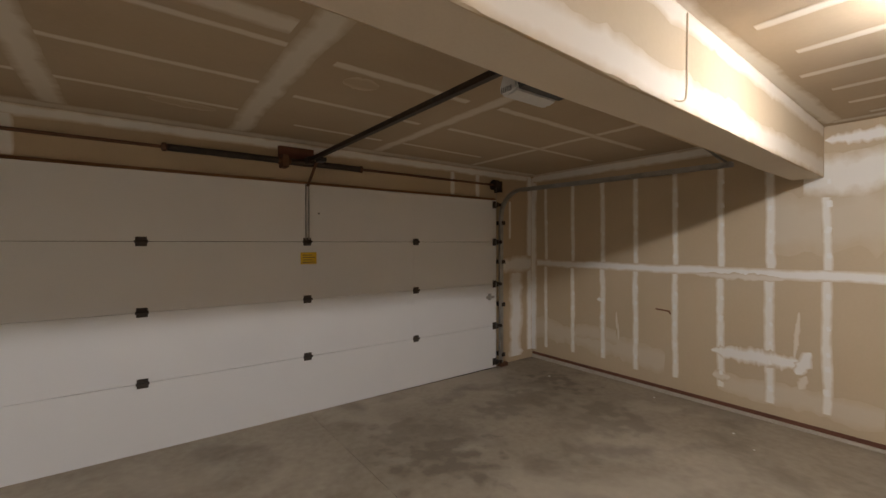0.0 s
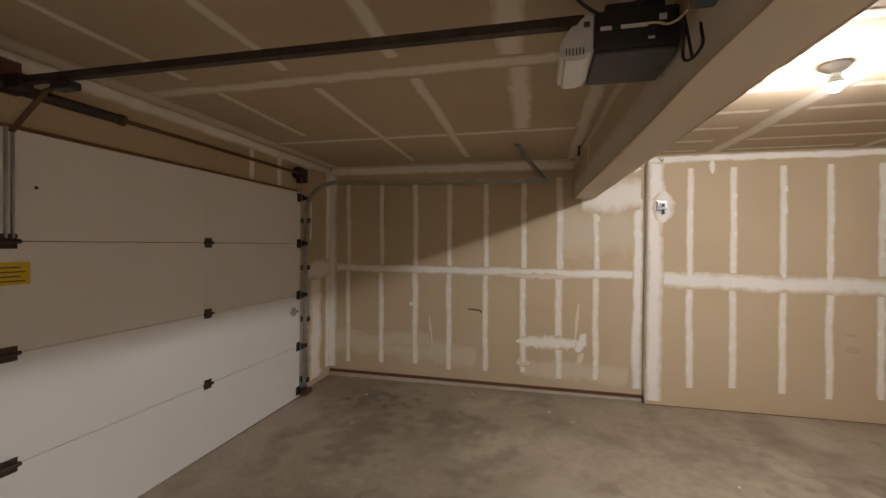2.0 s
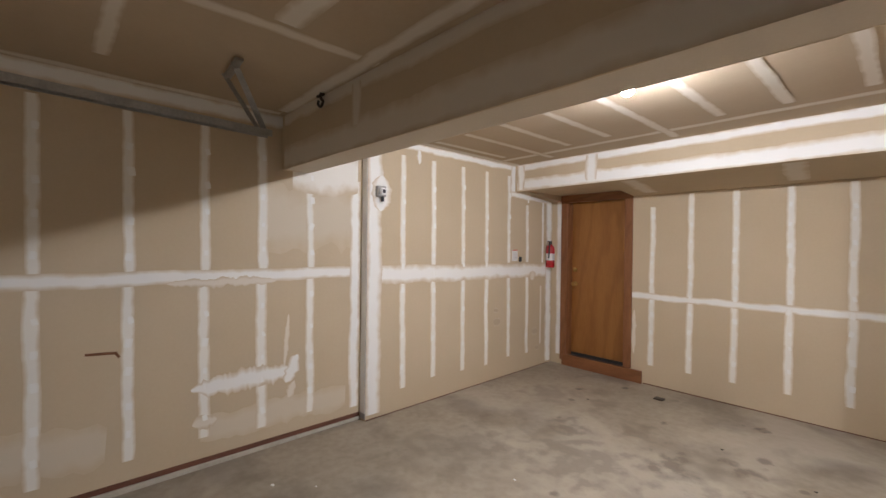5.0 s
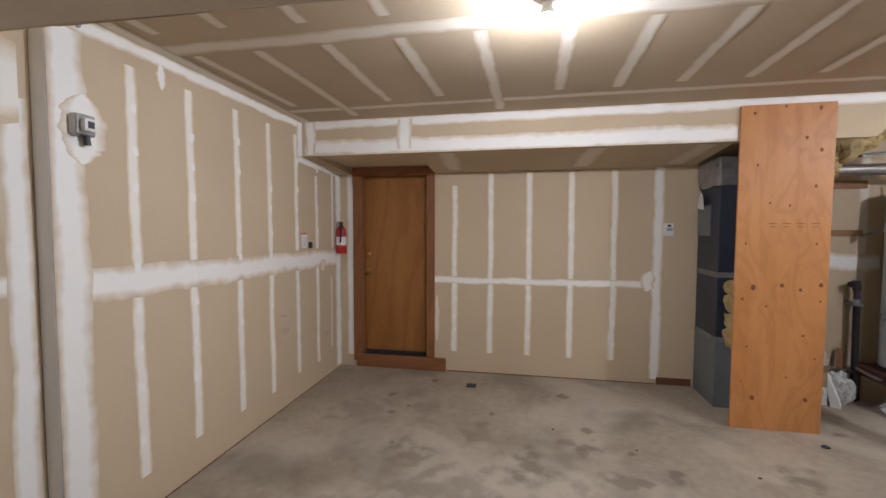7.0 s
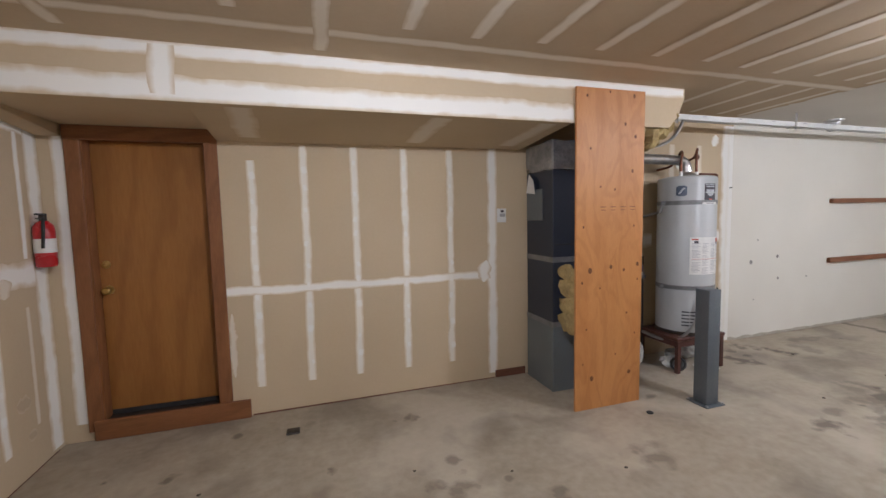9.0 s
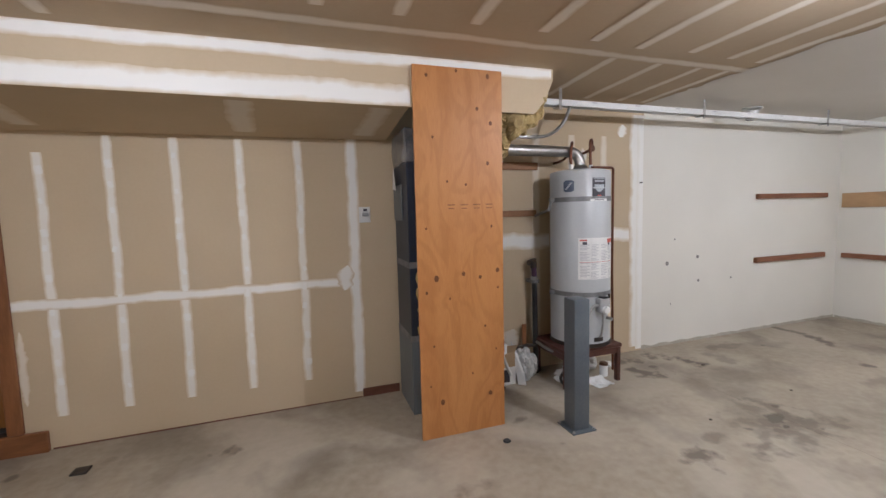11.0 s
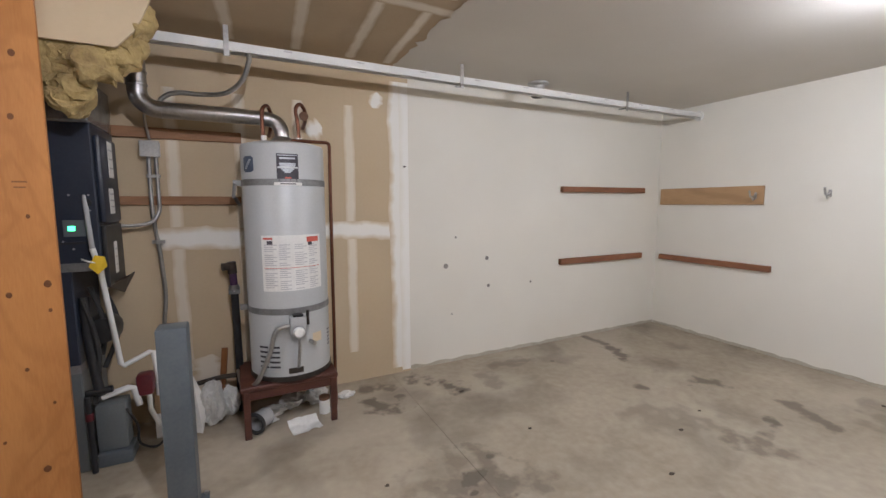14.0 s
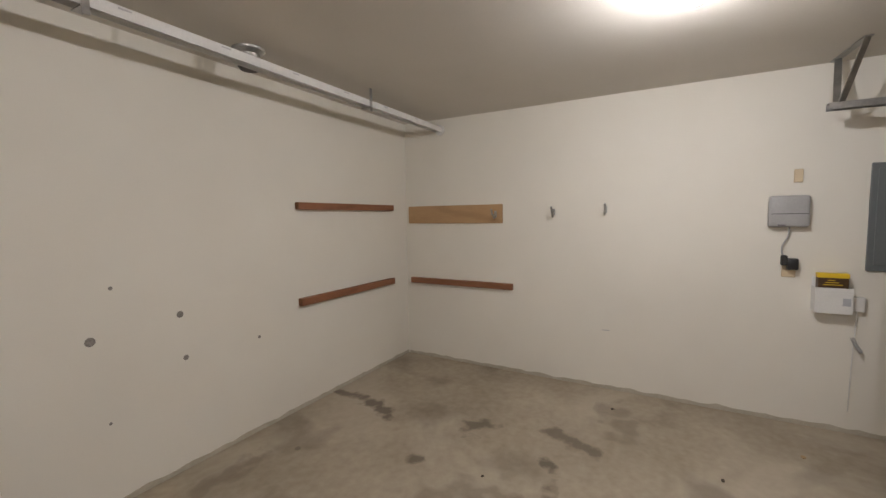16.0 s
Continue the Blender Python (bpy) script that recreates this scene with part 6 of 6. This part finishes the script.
# ---- overhead rail in the left bay ----
ra = thing("overhead_rail", (-2.6, -2.0, 2.35), "long white steel rail hung below the ceiling", "rail")
part("channel", tube(bmesh.new(), [(-0.15, -2.0, 2.355), (-2.5, -2.0, 2.355), (WEST + 0.01, -2.0, 2.355)], 0, section=[(-0.034, -0.02), (0.034, -0.02), (0.034, 0.02), (0.03, 0.02), (0.03, -0.016), (-0.03, -0.016), (-0.03, 0.02), (-0.034, 0.02)]), M["white_plastic"], ra, "white painted steel channel")
part("side_flange", boxed(WEST + 0.01, -0.15, -1.972, -1.964, 2.335, 2.385), M["white_plastic"], ra)
part("wall_socket", rod(bmesh.new(), (WEST + 0.002, -2.0, 2.36), (WEST + 0.03, -2.0, 2.36), 0.05, 16), M["white_plastic"], ra, "", True)
for x in (-0.565, -2.112, -3.86):
    bm = bmesh.new()
    box(bm, x - 0.014, x + 0.014, -1.962, -1.958, 2.3, CEIL - 0.002, bevel=0.001)
    box(bm, x - 0.018, x + 0.018, -2.04, -1.958, 2.325, 2.331)
    part("hanger", bm, M["galv"] if x < -3 else M["duct"], ra, "bright steel hanger")
for k in range(9):
    x = -0.9 - 0.45 * k
    part("slot", boxed(x - 0.025, x + 0.025, -1.9645, -1.9635, 2.37, 2.377), M["print"], ra)
cv = thing("ceiling_vent", (-2.93, -2.1, CEIL), "grey metal duct stub in the ceiling", "vent")
part("collar", lathe(bmesh.new(), (-2.93, -2.1, CEIL - 0.004), [(0.09, 0.0), (0.088, -0.012), (0.06, -0.03), (0.055, -0.09), (0.05, -0.1)], 24), M["galv"], cv, "", True)
part("louvre", lathe(bmesh.new(), (-2.93, -2.1, CEIL - 0.1), [(0.04, 0.0), (0.062, -0.004), (0.05, -0.02), (0.01, -0.022)], 20), M["dark_steel"], cv, "", True)

# ---- cleats, hooks and holes on the white walls ----
SW = SOUTH - 0.012
for z0, z1 in ((1.562, 1.618), (0.822, 0.882)):
    c = thing("wall_cleat", (-4.1, SW, z0), "brown stained wooden shelf cleat on the white wall", "cleat", "shelf cleats")
    part("board", boxed(-4.72, -3.51, SW + 0.001, SW + 0.042, z0, z1, bevel=0.004), M["strip_x"], c)
    part("end_grain", boxed(-3.51, -3.508, SW + 0.003, SW + 0.04, z0 + 0.003, z1 - 0.003), M["knot"], c)
c = thing("wall_cleat", (WEST, -1.8, 0.8), "brown stained wooden shelf cleat on the white wall", "cleat", "shelf cleats")
part("board", boxed(WEST + 0.001, WEST + 0.042, -2.36, -1.23, 0.802, 0.86, bevel=0.004), M["strip_y"], c)
c = thing("hook_board", (WEST, -1.8, 1.43), "wide tan hardboard strip fixed to the white wall", "board")
part("board", boxed(WEST + 0.001, WEST + 0.02, -2.39, -1.335, 1.43, 1.608, bevel=0.002), M["plank_y"], c)


def wall_hook(y, z, x=WEST):
    t = thing("wall_hook", (x, y, z), "bent grey wire hook on the wall", "hook", "coat hooks")
    part("plate", boxed(x + 0.001, x + 0.006, y - 0.012, y + 0.012, z - 0.03, z + 0.03, bevel=0.002), M["galv"], t)
    part("wire", tube(bmesh.new(), smooth_line([(x + 0.004, y, z + 0.01), (x + 0.06, y + 0.005, z - 0.012), (x + 0.11, y + 0.01, z - 0.005), (x + 0.135, y + 0.012, z + 0.045)]), 0.0085, 8), M["galv"], t, "", True)
    part("peg", tube(bmesh.new(), smooth_line([(x + 0.004, y, z - 0.015), (x + 0.04, y, z - 0.04), (x + 0.065, y, z - 0.01)]), 0.007, 8), M["galv"], t, "", True)


wall_hook(-1.4, 1.515, WEST + 0.02)
wall_hook(-0.857, 1.525)
wall_hook(-0.427, 1.54)
for x, z, r in ((-2.21, 0.895, 0.02), (-2.64, 0.944, 0.017), (-2.66, 0.68, 0.014), (-3.156, 0.675, 0.01), (-2.31, 1.149, 0.009), (-2.27, 0.45, 0.007)):
    h = part("patched_hole", lathe(bmesh.new(), (x, SW, z), [(1.25 * r, -0.001), (1.1 * r, 0.0015)], 9, "y"), M["hole"], wall_south_painted)
part("scuff", boxed(WEST, WEST + 0.001, -0.44, -0.38, 0.512, 0.518), M["print"], wall_west)
nl = thing("wall_nail", (-1.82, SOUTH, 1.75), "small dark bent nail in the wall", "nail")
part("nail", tube(bmesh.new(), [(-1.82, SOUTH, 1.75), (-1.82, SOUTH + 0.03, 1.752), (-1.8, SOUTH + 0.045, 1.75)], 0.005, 8), M["dark_steel"], nl, "", True)

# ---- left wall devices ----
WX0 = WEST + 0.001
ct = thing("irrigation_controller", (WEST, 0.76, 1.4), "grey plastic controller box on the white wall", "controller")
part("housing", boxed(WX0, WX0 + 0.07, 0.65, 0.87, 1.395, 1.61, bevel=0.018, segments=3), M["grey_plastic"], ct, "", True)
part("cover_line", boxed(WX0 + 0.0695, WX0 + 0.071, 0.66, 0.86, 1.484, 1.488), M["ink"], ct)
part("badge", boxed(WX0 + 0.0695, WX0 + 0.0715, 0.7, 0.74, 1.405, 1.412), M["ink"], ct)
part("cable", tube(bmesh.new(), smooth_line([(WX0 + 0.03, 0.77, 1.395), (WX0 + 0.025, 0.765, 1.33), (WX0 + 0.03, 0.735, 1.26), (WX0 + 0.04, 0.74, 1.2), (WX0 + 0.05, 0.77, 1.17)]), 0.005, 8), M["grey_plastic"], ct, "", True)
sw = thing("blank_plate", (WEST, 0.81, 1.78), "yellowed ivory cover plate on the wall", "wall plate")
part("plate", boxed(WX0, WX0 + 0.008, 0.785, 0.835, 1.7, 1.79, bevel=0.003), M["ivory"], sw)
ou = thing("outlet_with_adapter", (WEST, 0.77, 1.1), "ivory outlet with a black plug adapter", "outlet")
part("plate", boxed(WX0, WX0 + 0.008, 0.742, 0.82, 1.045, 1.165, bevel=0.003), M["ivory"], ou)
part("adapter", boxed(WX0 + 0.008, WX0 + 0.065, 0.765, 0.825, 1.1, 1.18, bevel=0.008, segments=2), M["black"], ou, "black plug adapter", True)
part("plug", boxed(WX0 + 0.02, WX0 + 0.06, 0.73, 0.765, 1.13, 1.2, bevel=0.006), M["rubber"], ou)
tb = thing("wall_tray", (WEST, 1.0, 0.83), "white wall tray holding a black and orange packet", "tray")
bm = bmesh.new()
box(bm, WX0, WX0 + 0.006, 0.91, 1.1, 0.825, 1.06)
box(bm, WX0 + 0.084, WX0 + 0.09, 0.91, 1.1, 0.825, 0.995)
box(bm, WX0 + 0.006, WX0 + 0.084, 0.91, 1.1, 0.825, 0.831)
box(bm, WX0 + 0.006, WX0 + 0.084, 0.91, 0.916, 0.831, 0.995)
box(bm, WX0 + 0.006, WX0 + 0.084, 1.094, 1.1, 0.831, 0.995)
part("tray", bm, M["white_plastic"], tb)
for k in range(3):
    part("packet_mark", boxed(WX0 + 0.0745, WX0 + 0.0765, 0.95 + 0.012 * k, 1.05 - 0.02 * k, 1.012 + 0.015 * k, 1.017 + 0.015 * k), M["yellow"], tb)
part("print", boxed(WX0 + 0.09, WX0 + 0.091, 1.05, 1.09, 0.88, 0.93), M["silver_print"], tb)
pk = thing("packet", (WEST + 0.05, 1.0, 0.84), "black packet with an orange top standing in the tray", "packet")
part("packet", boxed(WX0 + 0.02, WX0 + 0.075, 0.925, 1.08, 0.832, 1.06, bevel=0.003), M["dark_print"], pk)
part("top_band", boxed(WX0 + 0.018, WX0 + 0.077, 0.923, 1.082, 1.06, 1.09, bevel=0.003), M["yellow"], pk, "orange top band")
dv = thing("small_wall_box", (WEST, 1.14, 0.84), "small white box on the wall with a hanging cable", "wall box")
part("box", boxed(WX0, WX0 + 0.04, 1.105, 1.175, 0.84, 0.935, bevel=0.004), M["white_plastic"], dv)
part("cable", tube(bmesh.new(), smooth_line([(WX0 + 0.02, 1.14, 0.84), (WX0 + 0.015, 1.14, 0.72), (WX0 + 0.02, 1.135, 0.64)]), 0.004, 8), M["white_plastic"], dv, "", True)
part("plug", tube(bmesh.new(), [(WX0 + 0.02, 1.125, 0.66), (WX0 + 0.03, 1.145, 0.61), (WX0 + 0.03, 1.17, 0.57)], 0.012, 8), M["grey_plastic"], dv, "", True)
part("lower_cable", tube(bmesh.new(), [(WX0 + 0.01, 1.135, 0.6), (WX0 + 0.006, 1.13, 0.15)], 0.003, 6), M["white_plastic"], dv, "", True)
ep = thing("electrical_panel", (WEST, 1.36, 1.1), "grey steel electrical panel on the white wall", "electrical panel")
part("frame", boxed(WX0, WX0 + 0.02, 1.17, 1.55, 1.11, 1.805, bevel=0.003), M["furnace_grey"], ep)
part("door", boxed(WX0 + 0.02, WX0 + 0.028, 1.2, 1.52, 1.15, 1.77, bevel=0.002), M["furnace_grey"], ep)
t2 = thing("side_door_track", (-4.66, 0.86, 2.12), "grey steel overhead door track with an angle hanger", "door track")
part("track", tube(bmesh.new(), [(-4.66, 0.86, 2.12), (-4.66, 2.5, 2.12), (-4.66, 3.6, 2.12), (-4.66, 4.02, 2.12)], 0, section=track_section(0.065, 0.04)), M["galv"], t2)
bm = bmesh.new()
tube(bm, [(-4.66, 0.92, 2.14), (-4.54, 0.985, CEIL - 0.012)], 0, section=[(-0.018, -0.003), (0.018, -0.003), (0.018, 0.003), (-0.018, 0.003)])
part("hanger", bm, M["galv"], t2)
bm = bmesh.new()
tube(bm, [(-4.66, 0.9, 2.12), (-4.9, 0.955, CEIL - 0.012)], 0, section=[(-0.018, -0.003), (0.018, -0.003), (0.018, 0.003), (-0.018, 0.003)])
part("hanger", bm, M["galv"], t2)
bm = bmesh.new()
tube(bm, [(-4.97, 0.95, CEIL - 0.012), (-4.53, 0.988, CEIL - 0.012)], 0, section=[(-0.02, -0.003), (0.02, -0.003), (0.02, 0.003), (-0.02, 0.003)])
part("ceiling_angle", bm, M["galv"], t2)

# ---- small things on the floor ----
fd = thing("floor_cap", (0.25, -1.385, fz(0.25, -1.385)), "small black cap lying on the concrete", "cap")
part("cap", lathe(bmesh.new(), (0.25, -1.385, fz(0.25, -1.385)), [(0.024, 0.0), (0.026, 0.004), (0.02, 0.01)], 18), M["rubber"], fd, "", True)
fd = thing("metal_clip", (2.82, -2.04, fz(2.82, -2.04)), "flat grey metal scrap on the concrete", "scrap")
part("scrap", boxed(2.775, 2.865, -2.08, -2.0, fz(2.82, -2.04), fz(2.82, -2.04) + 0.014, bevel=0.005), M["dark_steel"], fd)


def chip(x, y, r, mat, label):
    r *= 0.7
    t = thing("debris_chip", (x, y, fz(x, y)), label, "debris", "scattered chips")
    n = rng.randint(5, 7)
    a0 = rng.uniform(0, 6)
    pts = [(x + r * rng.uniform(0.5, 1.2) * math.cos(a0 + 2 * math.pi * k / n), y + 0.7 * r * rng.uniform(0.5, 1.2) * math.sin(a0 + 2 * math.pi * k / n), fz(x, y) + 0.0008) for k in range(n)]
    part("chip", slab(bmesh.new(), pts, (0, 0, 1), 0.004), M[mat], t)


for x, y, r, m in ((-4.62, -0.3, 0.03, "leaf_scrap"), (-2.05, -1.86, 0.03, "leaf_scrap"), (1.9, -0.3, 0.02, "leaf_scrap"), (3.3, -1.5, 0.02, "leaf_scrap"), (2.1, -1.3, 0.018, "leaf_scrap"), (0.9, -0.9, 0.022, "leaf_scrap"), (1.55, -1.1, 0.016, "leaf_scrap"),
                   (-3.05, -0.75, 0.025, "leaf_scrap"), (-3.4, -0.85, 0.02, "leaf_scrap"), (-2.6, -0.5, 0.03, "leaf_scrap"), (-4.0, 0.35, 0.025, "leaf_scrap"), (-4.5, 0.8, 0.03, "carton"), (3.9, 1.4, 0.03, "paper_white"), (3.7, 1.2, 0.015, "paper_white"),
                   (4.2, 2.2, 0.02, "paper_white"), (3.9, 3.3, 0.03, "paper_white"), (2.9, 0.2, 0.018, "paper_white"), (-2.2, -1.2, 0.025, "leaf_scrap"), (-1.2, -1.1, 0.02, "leaf_scrap"), (0.55, -0.2, 0.02, "leaf_scrap")):
    chip(x, y, r, m, "small pale plaster chip on the concrete" if m == "paper_white" else "small dark leaf scrap on the concrete")
